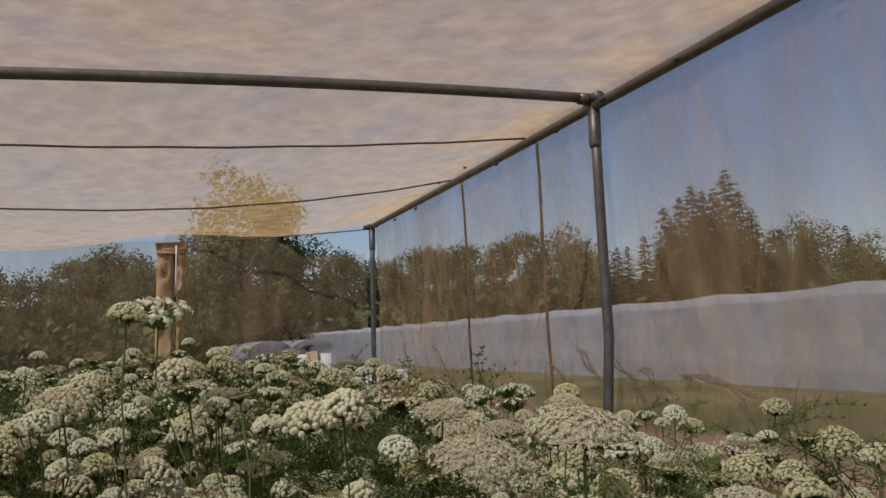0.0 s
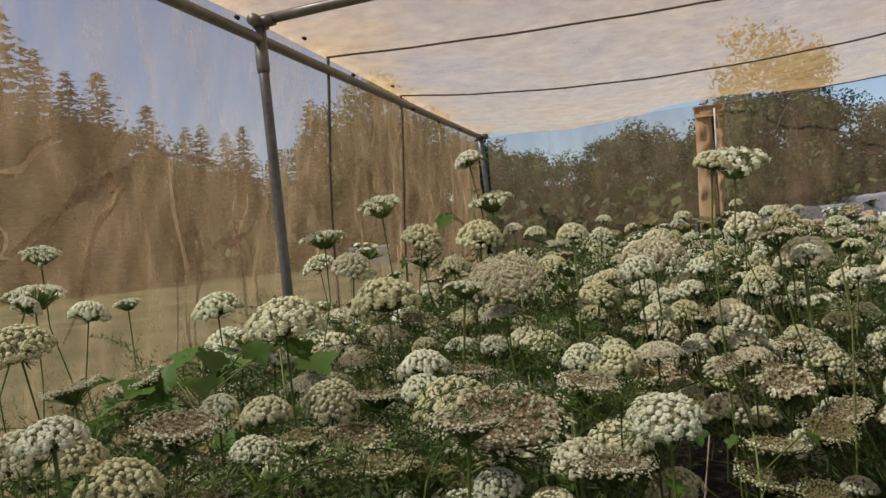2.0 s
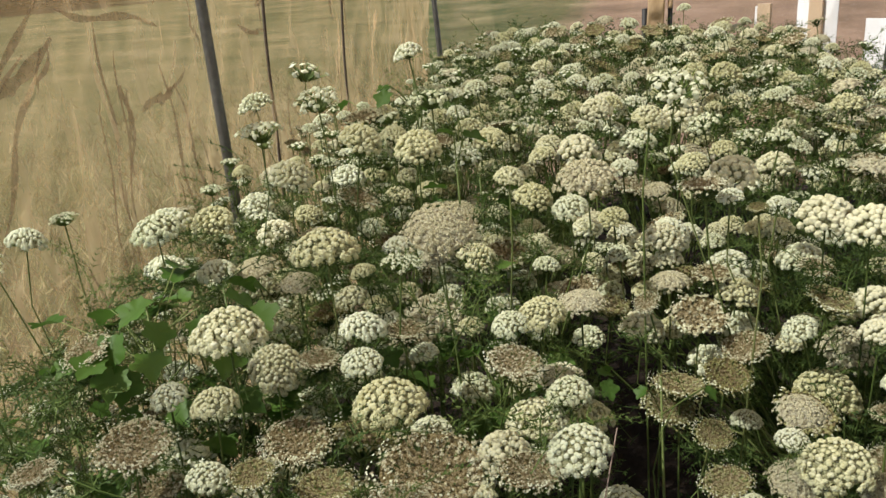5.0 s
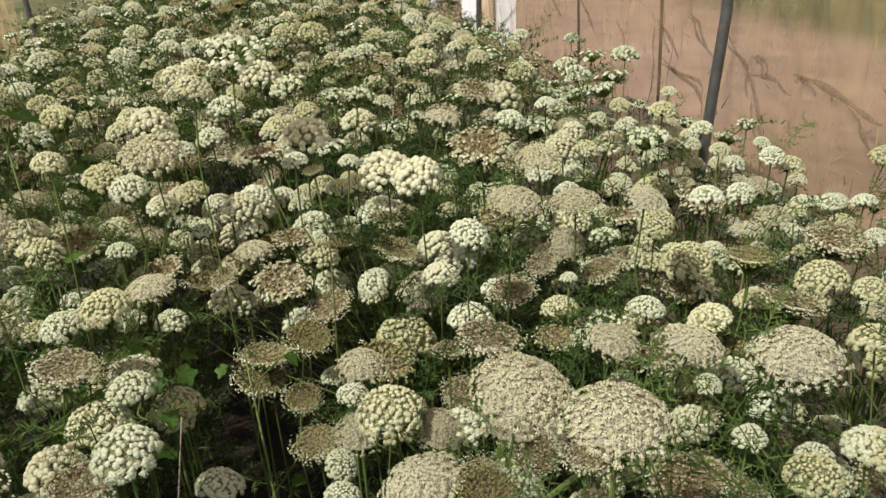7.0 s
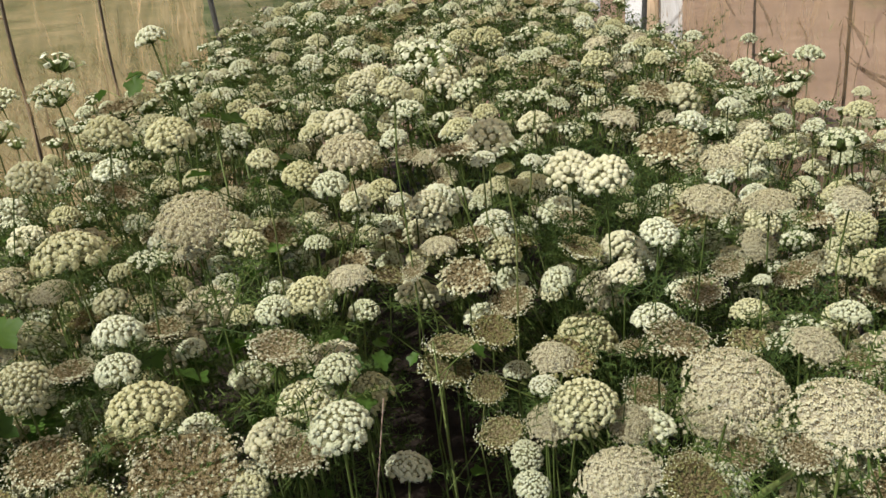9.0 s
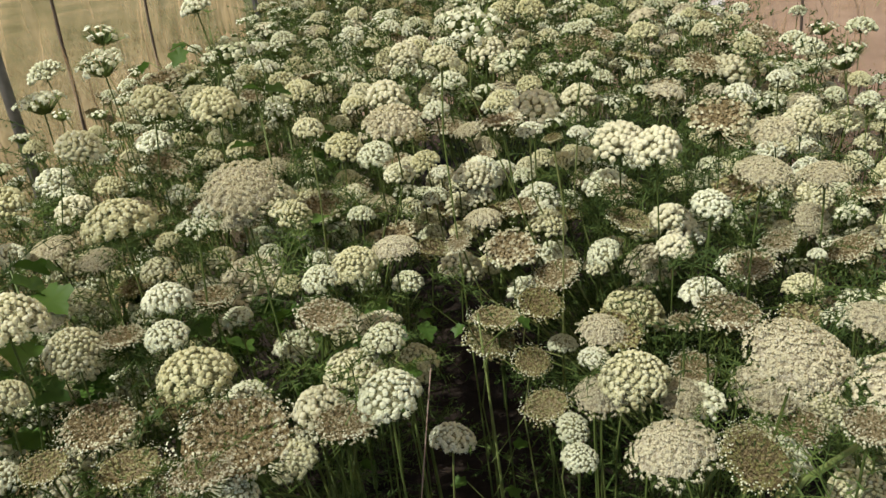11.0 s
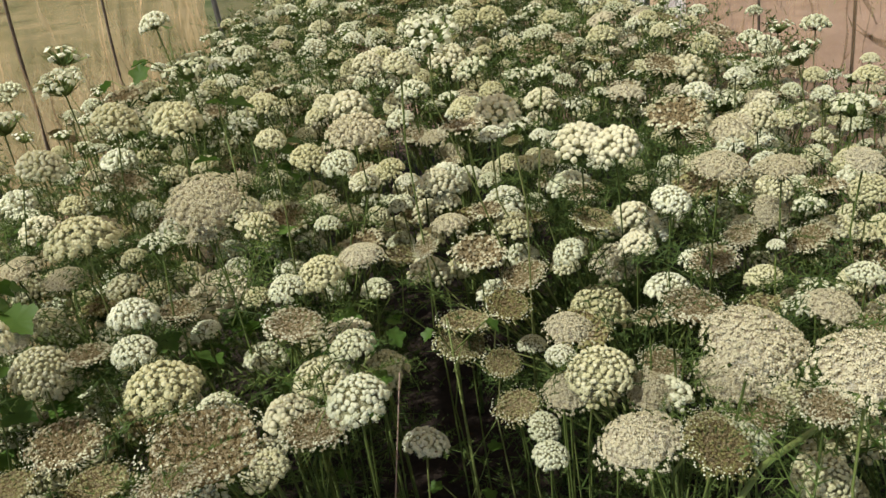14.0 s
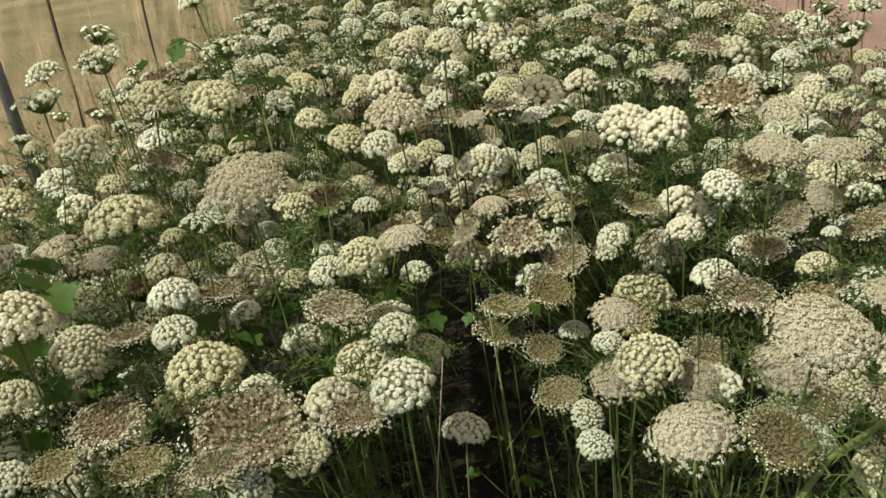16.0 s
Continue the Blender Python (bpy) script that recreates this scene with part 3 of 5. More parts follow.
part("cord", g, WHITE, prop, "white cord", True)
g = Geo()
g.tube([(-0.085, 5.84, -0.1), (-0.08, 5.84, 1.30)], 0.017, 8)
part("steel_stake", g, BLACK, prop, "dark steel stake", True)

# ---- white field labels at the far end ----
def label_board(x, y, w, z0, z1, stake_dx, turn=38):
    t = thing("field_label", "white plastic label board on a wooden stake", "sign", "labels at the far end", at=pose(x, y, 0, 0, 0, -turn))
    g = Geo()
    g.box((-w / 2, 0.0, z0), (w / 2, 0.006, z1))
    part("board", bevelled(g, "board", WHITE, 0.002), WHITE, t)
    g = Geo()
    g.box((stake_dx - 0.05, -0.03, -0.1), (stake_dx + 0.05, -0.003, z1 + 0.02))
    part("stake", bevelled(g, "stake", WOOD, 0.003), WOOD, t)


label_board(1.15, 6.78, 0.30, 0.90, 1.27, 0.0)
label_board(1.69, 6.78, 0.46, 0.54, 1.11, 0.0)
label_board(0.79, 6.80, 0.13, 0.90, 1.24, 0.02)

# ---- white net tunnel beside the cage ----
def white_tunnel(a, b, width, h, name="net_tunnel", bays=10, label="long low tunnel of white insect netting on posts"):
    t = thing(name, label, "net tunnel")
    a, b = np.array(a, float), np.array(b, float)
    d = (b - a) / np.linalg.norm(b - a)
    s = np.array([d[1], -d[0]])
    L = np.linalg.norm(b - a)

    def pt(u, v):
        along = a + d * L * u
        k = abs(math.sin(u * bays * math.pi))
        top = h * (1 - 0.035 * k) + 0.03 * nz(u * 30, 1.0)
        if v < 0.36:
            q = v / 0.36
            off, z = -0.06 * q * 0.0 + 0.05 * nz(u * 60, q * 3, 2) * q * (1 - q) * 4, top * q
        elif v < 0.64:
            q = (v - 0.36) / 0.28
            off, z = width * q, top - 0.12 * 4 * q * (1 - q)
        else:
            q = (v - 0.64) / 0.36
            off, z = width, top * (1 - q)
        p = along + s * off
        return p[0], p[1], z
    g = Geo()
    nu, nv = bays * 9 + 1, 26
    pts = [pt(i / (nu - 1), j / (nv - 1)) for j in range(nv) for i in range(nu)]
    g.add(pts, [(j * nu + i, j * nu + i + 1, (j + 1) * nu + i + 1, (j + 1) * nu + i) for j in range(nv - 1) for i in range(nu - 1)])
    part("netting", g, WHITE_NET, t, "hanging white netting", True)
    for k in range(bays + 1):
        p = a + d * L * k / bays + s * 0.05
        g = Geo()
        g.tube([(p[0], p[1], -0.1), (p[0], p[1], h - 0.03)], 0.025, 8)
        part("post", g, PIPE, t, smooth=True)
    return t


white_tunnel((11.3, 4.0), (10.3, 62.0), 4.5, 1.86, bays=16)
white_tunnel((-24.6, 60.0), (-21.8, 61.0), 3.0, 1.5, bays=1, label="small white row cover out in the field")


def hoop_tunnel(x, y, w, h, length):
    t = thing("hoop_tunnel", "white netting hoop tunnel standing out in the field", "net tunnel", "hoop tunnels")
    g = Geo()
    a = np.linspace(0, math.pi, 17)
    rows = []
    n = 13
    for k in range(n):
        sag = 1 - 0.04 * (k % 2)
        for q in a:
            rows.append((x + 0.06 * k - w / 2 * math.cos(q), y + length * k / (n - 1), h * sag * math.sin(q) ** 0.5))
    g.add(rows, [(k * 17 + m, k * 17 + m + 1, (k + 1) * 17 + m + 1, (k + 1) * 17 + m) for k in range(n - 1) for m in range(16)] + [tuple(range(17))])
    part("cover", g, WHITE_NET, t, "", True)
    for k in range(2, n, 2):
        g = Geo()
        g.tube([(x + 0.06 * k - w / 2 * math.cos(q), y + length * k / (n - 1), h * math.sin(q) ** 0.5) for q in a], 0.012, 6)
        part("hoop", g, PIPE, t, smooth=True)


hoop_tunnel(5.75, 45.0, 2.5, 1.45, 22.0)
hoop_tunnel(8.0, 45.0, 2.5, 1.42, 22.0)


# ---- woods round the field ----
def conifer_meshes(seed, h=18.0):
    r = random.Random(seed)
    g = Geo()
    g.tube([(0, 0, -0.3), (0, 0, h * 0.5), (0.1, 0, h * 0.97)], [0.26, 0.15, 0.02], 7)
    trunk = g.mesh("trunk", BARK, True)
    g = Geo()
    tiers = 44
    for k in range(tiers):
        q = k / (tiers - 1)
        z = h * (0.06 + 0.93 * q)
        reach = (0.26 * h * (1 - q) ** 0.72 + 0.15) * r.uniform(0.85, 1.12)
        nb = max(8, int(11 - 4 * q))
        for b in range(nb):
            a = 2 * math.pi * (b + r.random() * 0.8) / nb + k
            L = reach * r.uniform(0.65, 1.12)
            zb = z + r.uniform(-0.5, 0.5) * 0.93 * h / tiers * 1.6
            droop = r.uniform(0.12, 0.4) * L
            steps = max(2, int(L / 0.5))
            for s in range(steps):
                u = (s + 0.6) / steps
                c = np.array([math.cos(a) * L * u, math.sin(a) * L * u, zb - droop * u * u + 0.12 * L * u])
                w = 0.95 * (1.15 - 0.75 * u) * (0.6 + 0.045 * h * (1 - q)) * (0.75 + 0.25 * (1 - q))
                for _ in range(2):
                    tip = c + np.array([math.cos(a + r.uniform(-1.3, 1.3)), math.sin(a + r.uniform(-1.3, 1.3)), r.uniform(-0.55, 0.15)]) * w
                    e = np.array([-math.sin(a), math.cos(a), r.uniform(-0.4, 0.4)]) * w * 0.48
                    g.add([c - e, c + e, tip], [(0, 1, 2)])
    return trunk, g.mesh("crown", NEEDLE)


def broadleaf_meshes(seed, h=11.0):
    r = random.Random(seed)
    g, c = Geo(), Geo()
    g.tube([(0, 0, -0.3), (0.1, 0.05, h * 0.3), (0, 0.1, h * 0.6)], [0.24, 0.17, 0.09], 7)
    clumps = []
    for k in range(26):
        a, q = r.uniform(0, 6.28), r.random()
        z = h * (0.16 + 0.80 * q)
        rad = h * 0.27 * math.sin(math.pi * (0.12 + 0.80 * q)) * r.uniform(0.35, 1.1)
        p = np.array([math.cos(a) * rad, math.sin(a) * rad, z])
        clumps.append((p, h * r.uniform(0.075, 0.13)))
        if k % 3 == 0:
            g.tube([(0, 0, z * 0.55), (p[0] * 0.5, p[1] * 0.5, z * 0.8), p], [0.08, 0.05, 0.02], 5, cap=False)
    for p, s in clumps:
        for _ in range(170):
            d = np.array([r.gauss(0, 1), r.gauss(0, 1), r.gauss(0, 0.8)])
            d /= np.linalg.norm(d)
            q = p + d * s * r.uniform(0.55, 1.15)
            e1 = np.array([r.gauss(0, 1), r.gauss(0, 1), r.gauss(0, 1)])
            e1 *= 0.14 * r.uniform(0.7, 1.3) / np.linalg.norm(e1)
            e2 = np.cross(d, e1) + d * 0.05
            c.add([q - e1, q + e2 * 0.7, q + e1, q - e2 * 0.7], [(0, 1, 2, 3)])
    return g.mesh("trunk", BARK, True), c.mesh("crown", BROAD)


CONIFERS = [conifer_meshes(s) for s in (11, 12, 13)]
BROADS = [broadleaf_meshes(s) for s in (21, 22, 23)]


def tree(kind, az, d, top_el, r, squash=1.0):
    """A tree at the azimuth and distance, its tip at the given elevation seen from inside the cage."""
    trunk, crown = (CONIFERS if kind == "c" else BROADS)[r.randrange(3)]
    h = 1.37 + d * math.tan(radians(top_el))
    k = h / (18.0 if kind == "c" else 11.0) * (1.0 if kind == "c" else 1.03)
    m = Matrix.Translation((d * math.sin(radians(az)), 0.2 + d * math.cos(radians(az)), 0)) @ Matrix.Rotation(r.uniform(0, 6.28), 4, "Z") @ Matrix.Diagonal((k * squash, k * squash, k, 1))
    if kind == "c":
        t = thing("conifer", "tall dark green conifer at the edge of the field", "tree", "woods round the field", at=m)
    else:
        t = thing("broadleaf_tree", "dense olive-green broadleaf tree at the edge of the field", "tree", "woods round the field", at=m)
    part("trunk", trunk, None, t)
    part("crown", crown, None, t)


SKYLINE = [(-60, 9), (-50, 13), (-44, 13.0), (-40.8, 11.5), (-37.5, 10.2), (-34.7, 8.8), (-32, 7.6), (-28, 6.6), (-24.4, 9.2), (-20, 9.8), (-16.5, 8.2), (-9.3, 5.2), (-6, 5.7), (-2.5, 6.6),
           (2, 7.4), (5.5, 7.6), (9.3, 7.4), (13, 6.0), (16.7, 5.8), (22, 6.5), (27, 6.6), (31, 5.5), (36, 7.0), (40, 5.2), (42, 5.6), (45, 4.9), (50, 4.0), (62, 5)]
r = random.Random(3)
for k in range(130):
    az = -66 + 122 * (k + r.random() * 0.6) / 130
    el = float(np.interp(az, [s[0] for s in SKYLINE], [s[1] for s in SKYLINE]))
    kind = "c" if (az < -25 and r.random() < 0.72) or (30 < az and r.random() < 0.55) or r.random() < 0.22 else "b"
    tree(kind, az, r.uniform(68, 96), el * r.uniform(0.78, 1.0), r, 1.45 if kind == "c" else 1.2)
for az, el, d, kind in ((-54, 16.5, 64, "c"), (-48.5, 17.5, 60, "c"), (-45.5, 15.5, 62, "c"), (-43, 16.4, 62, "c"), (-41, 13.6, 70, "c"), (-39.3, 12.4, 72, "c"), (-37.5, 12.4, 71, "c"), (-34.7, 10.3, 74, "c"), (-32.4, 8.8, 76, "c"), (-31.4, 8.9, 76, "c"), (-29.9, 8.3, 75, "c"), (-28.8, 8.7, 75, "c"),
                        (-24.2, 10.1, 70, "c"), (-22, 10.6, 70, "b"), (-19.8, 10.8, 68, "b"), (-17.5, 9.8, 70, "b"), (5.4, 11.0, 60, "b"), (7.4, 10.6, 61, "b"),
                        (34.2, 7.4, 72, "c"), (35.2, 7.9, 71, "c"), (36, 8.6, 70, "c"), (36.7, 8.2, 69, "c"), (37.4, 8.3, 71, "c"), (38.2, 9.4, 68, "c"), (38.9, 8.0, 69, "c"), (39.6, 6.8, 70, "c"), (41.9, 6.0, 74, "b"), (42.6, 5.8, 76, "c"), (45, 5.2, 74, "c")):
    tree(kind, az, d, el, r, 1.45 if kind == "c" else 1.0)


def undergrowth():
    """A thicket that closes the foot of the woods."""
    g, r = Geo(), random.Random(9)
    for k in range(16000):
        az, d = radians(r.uniform(-62, 64)), r.uniform(66, 84)
        z = r.uniform(0, 1) ** 1.3 * 4.2
        p = np.array([d * math.sin(az), d * math.cos(az), z])
        e1 = np.array([r.uniform(-1, 1), r.uniform(-1, 1), r.uniform(-1, 1)]) * 0.42
        e2 = np.array([r.uniform(-1, 1), r.uniform(-1, 1), r.uniform(-1, 1)]) * 0.42
        g.add([p - e1, p + e2, p + e1, p - e2], [(0, 1, 2, 3)])
    tagged(part("thicket", g, BROAD), "dense shrubs and young growth at the foot of the woods", "shrubs", kind="stuff")


undergrowth()

# ---- flowering carrot plants ----
UP = np.array([0.0, 0.0, 1.0])


def frame_of(nrm):
    n = nrm / np.linalg.norm(nrm)
    a = np.cross(n, UP if abs(n[2]) < 0.95 else np.array([1.0, 0, 0]))
    a /= np.linalg.norm(a)
    return a, np.cross(n, a), n


ICO = {}
OCTA = (np.array([(1, 0, 0), (0, 1, 0), (-1, 0, 0), (0, -1, 0), (0, 0, 1), (0, 0, -1)], float), [(0, 1, 4), (1, 2, 4), (2, 3, 4), (3, 0, 4), (1, 0, 5), (2, 1, 5), (3, 2, 5), (0, 3, 5)])


def ico(level):
    if level not in ICO:
        bm = bmesh.new()
        bmesh.ops.create_icosphere(bm, subdivisions=level, radius=1.0)
        ICO[level] = (np.array([v.co[:] for v in bm.verts]), [tuple(v.index for v in f.verts) for f in bm.faces])
        bm.free()
    return ICO[level]


def floret(g, p, nrm, s, slot, r):
    a, b, n = frame_of(nrm)
    ph = r.random() * 6.28
    ring = [p + s * (math.cos(ph + 1.5708 * k) * a + math.sin(ph + 1.5708 * k) * b) * r.uniform(0.8, 1.15) for k in range(4)]
    ring[0], ring[2] = ring[0] + n * s * 0.35, ring[2] + n * s * 0.35      # folded a little
    g.add(ring, [(0, 1, 2), (0, 2, 3)], slot)


def umbellet(g, p, nrm, s, ball, count, slot, fine, r, near, lod=0, fringe=False):
    """One small cluster of florets on its stalk."""
    a, b, n = frame_of(nrm)
    iv, fv = ico(2 if near and not fringe else 1) if ball and lod < 2 else OCTA
    squash = (0.72 if fringe else 0.9) if ball else 0.35
    lump = np.array([[r.uniform(0.90, 1.08) if fringe or lod else r.uniform(0.96, 1.04)] for _ in iv]) if ball else 1.0
    g.add(p + s * ((0.92 if fringe else 1.0) if ball else (0.55 if lod == 0 else 0.80)) * lump * (iv[:, :1] * a + iv[:, 1:2] * b + iv[:, 2:] * n * squash), fv, slot)
    if ball and not (near and fringe):
        return
    for k in range(count):
        q = (k + 0.5) / count
        th = math.acos(1 - q * (1.2 if ball else 0.95))
        ph = k * 2.399963 + r.random() * 0.5
        d = math.sin(th) * (math.cos(ph) * a + math.sin(ph) * b) + math.cos(th) * n * squash
        if not ball:
            d = d * (1.25 * math.sqrt(q) / (math.sin(th) + 0.05)) * 0.8 + n * 0.12
        floret(g, p + d * s, d + n * 0.3, s * fine * r.uniform(0.8, 1.2), slot, r)


SHAPE = {  # clusters, half angle of the cap, squash, ball-shaped clusters, cluster size, faded share
    "P": (92, 1.42, 1.05, True, 0.068, 0.0), "D": (160, 1.42, 0.98, True, 0.050, 0.0), "Q": (180, 1.50, 1.0, True, 0.044, 0.0), "W": (130, 1.38, 0.98, True, 0.054, 0.0),
    "F": (360, 1.12, 0.78, False, 0.034, 0.20), "N": (46, 0.75, 0.6, False, 0.066, 0.0), "A": (420, 0.0, 1.0, False, 0.026, 0.80), "G": (320, 0.0, 1.0, False, 0.029, 0.66)}


def cap_height(kind):
    half, squash = SHAPE[kind][1], SHAPE[kind][2]
    return 0.46 / math.sin(half) * (1 - math.cos(half)) * squash if half else 0.04


def core(g, profile, slot, r, lop, edge, sides=18, rough=0.012):
    """The closed mass of florets that the clusters stand out of: rings of (radius, height) from the middle out."""
    rows = [(0.0, 0.0, profile[0][1])]
    for rad, z in profile[1:]:
        for m in range(sides):
            a = 6.2832 * m / sides
            k = rad * edge(a) * (1 + 2.5 * rough * r.uniform(-1, 1))
            x, y = k * math.cos(a), k * math.sin(a)
            rows.append((x, y, z + lop[0] * x * 2 + lop[1] * y * 2 + rough * r.uniform(-1, 1)))
    fs = [(0, 1 + m, 1 + (m + 1) % sides) for m in range(sides)]
    for k in range(len(profile) - 2):
        i, j = 1 + k * sides, 1 + (k + 1) * sides
        fs += [(i + m, j + m, j + (m + 1) % sides, i + (m + 1) % sides) for m in range(sides)]
    g.add(rows, fs, slot)


def umbel_mesh(kind, seed, near, distant=False):
    """A flower head one unit across; its stalk ends at the origin below the middle.
    Slots: 0 flowers, 1 faded middle, 2 stalks, 3 bracts, 4 inner mass, 5 rim florets."""
    r = random.Random(seed)
    g = Geo()
    n_u, half, squash, ball, size, faded = SHAPE[kind]
    count = 0 if distant else ((10 if ball else 7) if near else 4)
    fine = (0.34 if ball else 0.36) if near else 0.60
    if not near:
        n_u = int(n_u * ((0.8 if ball else 0.42) if not distant else (0.55 if ball else 0.22)))
        size *= (1.12 if ball else 1.45) if not distant else (1.3 if ball else 2.0)
    high = cap_height(kind)
    base = 0.10 if half > 1 else 0.26
    hub = np.zeros(3)
    lop = r.uniform(-0.05, 0.05), r.uniform(-0.05, 0.05)
    wave, wph = r.uniform(0.02, 0.08), r.random() * 6.28
    R0 = 0.46 / math.sin(half) if half else 0.0
    bowl = 0.17 if kind == "G" else 0.10

    def edge_at(a):
        return 1 + wave * math.sin(2 * a + wph) + 0.5 * wave * math.sin(5 * a)
    if kind == "N":
        pass
    elif half:
        keep, reach = (0.86, 0.84) if kind == "P" else (0.93, 0.86) if ball else (0.94, 0.90)
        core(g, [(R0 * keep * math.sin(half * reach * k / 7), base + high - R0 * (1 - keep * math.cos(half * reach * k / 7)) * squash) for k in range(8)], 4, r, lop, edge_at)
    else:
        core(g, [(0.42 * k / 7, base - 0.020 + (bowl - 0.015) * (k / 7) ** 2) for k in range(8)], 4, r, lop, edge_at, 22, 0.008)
    for k in range(n_u):
        q = (k + 0.5) / n_u
        ph = k * 2.399963 + r.uniform(-0.22, 0.22)
        edge = edge_at(ph)
        if half:
            th = math.acos(1 - q * (1 - math.cos(half))) * r.uniform(0.94, 1.05)
            R = R0 * edge
            rad, z, tilt = R * math.sin(th), base + high - R * (1 - math.cos(th)) * squash, th
        else:
            u = math.sqrt(q) * r.uniform(0.93, 1.06)
            rad, tilt = 0.46 * u * edge, (-0.35 * u if u < 0.8 else 0.45)
            z = base + 0.02 + bowl * u * u - (0.05 if u > 0.9 else 0) + r.uniform(-0.014, 0.014)
        if not ball and q > 0.84:             # loose clusters round the rim
            loose = r.random() ** 1.5
            rad, z = rad * (1 + 0.16 * loose), z - 0.05 * loose
        x, y = rad * math.cos(ph), rad * math.sin(ph)
        z += lop[0] * x * 2 + lop[1] * y * 2 + r.uniform(-0.012, 0.012)
        nrm = np.array([math.cos(ph) * math.sin(tilt), math.sin(ph) * math.sin(tilt), math.cos(tilt)]) + np.array([r.gauss(0, 0.12), r.gauss(0, 0.12), 0])
        p = np.array([x, y, z])
        s = size * r.uniform(0.82, 1.14) * ((0.92 + 0.34 * q) if ball and kind != "P" else 1.0)
        slot = 1 if rad / 0.46 < faded * r.uniform(0.75, 1.15) and r.random() < {"A": 0.78, "G": 0.5, "F": 0.4}.get(kind, 0.7) else 0
        rim = q > 0.62
        umbellet(g, p, nrm, s, ball, count, slot, fine, r, near and (rim or kind == "P"), 0 if near else 2 if distant else 1, kind in "WDQ" and near)
        if (k % 4 == 0 if distant or not ball else k % 2 == 0) or kind == "N":
            g.tube([hub, p - nrm * s * 0.3], [0.007, 0.011] if not distant else [0.01, 0.02], 3, 2, cap=False)
    if kind in "AG" and not distant:          # pale florets round the rim
        for k in range(150 if near else 50):
            a, e = r.uniform(0, 6.2832), (1.12 - 0.5 * r.random() ** 2.0)
            x, y = 0.46 * e * math.cos(a) * edge_at(a), 0.46 * e * math.sin(a) * edge_at(a)
            z = base + 0.045 + bowl * min(1.0, e * e) + lop[0] * x * 2 + lop[1] * y * 2 + r.uniform(-0.05, 0.015) * max(0.0, e - 0.8) / 0.2
            floret(g, np.array([x, y, z]), np.array([math.cos(a) * 0.5, math.sin(a) * 0.5, 0.8]), r.uniform(0.011, 0.018) if near else 0.024, 5, r)
    # divided bracts below the head
    n_b = {"N": 20, "G": 12, "A": 10}.get(kind, 7)
    for k in range(n_b):
        a = 6.2832 * k / n_b + r.random() * 0.4
        L = r.uniform(0.30, 0.46) if kind != "N" else r.uniform(0.40, 0.58)
        d = np.array([math.cos(a), math.sin(a), 0])
        lift = r.uniform(-0.3, 0.3) if kind not in "GN" else r.uniform(0.25, 0.75)
        for w in (-0.35, 0.0, 0.35):
            e = np.array([math.cos(a + w), math.sin(a + w), 0])
            side = np.cross(e, UP) * (0.013 if kind != "N" else 0.022)
            foot, knee = hub + d * L * 0.3 * abs(w) * 2, hub + e * L * 0.6 + UP * lift * 0.3
            tip = hub + e * L + UP * lift * 0.6
            g.add([foot - side, foot + side, knee + side, knee - side, tip], [(0, 1, 2, 3), (3, 2, 4)], 3)
    flower = {"P": PETAL_P, "D": PETAL, "W": PETAL_W, "F": PETAL_F, "A": PINK, "G": OLIVE, "N": PETAL_W, "Q": PETAL}[kind]
    middle = {"A": TAN, "G": TAN, "F": PINK}.get(kind, flower)
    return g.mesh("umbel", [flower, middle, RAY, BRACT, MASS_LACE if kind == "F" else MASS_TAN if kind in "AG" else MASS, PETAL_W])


KINDS = "PDWFAGNQ"
NEAR = {k: [umbel_mesh(k, 100 * i + v, True) for v in range(4)] for i, k in enumerate(KINDS)}
FAR = {k: [umbel_mesh(k, 900 + 100 * i + v, False) for v in range(3)] for i, k in enumerate(KINDS)}
DISTANT = {k: [umbel_mesh(k, 1900 + 100 * i + v, False, True) for v in range(3)] for i, k in enumerate(KINDS)}
UMBEL_LABEL = {"P": "domed cream umbel of rounded waxy bud clusters", "D": "domed cream umbel in flower", "W": "fresh white umbel in flower", "F": "broad flat cream umbel in full flower",
               "A": "fading flat umbel with a tan-brown middle", "G": "young yellow-green hollow umbel", "N": "white umbel with long green bracts below", "Q": "dense rounded cream umbel"}


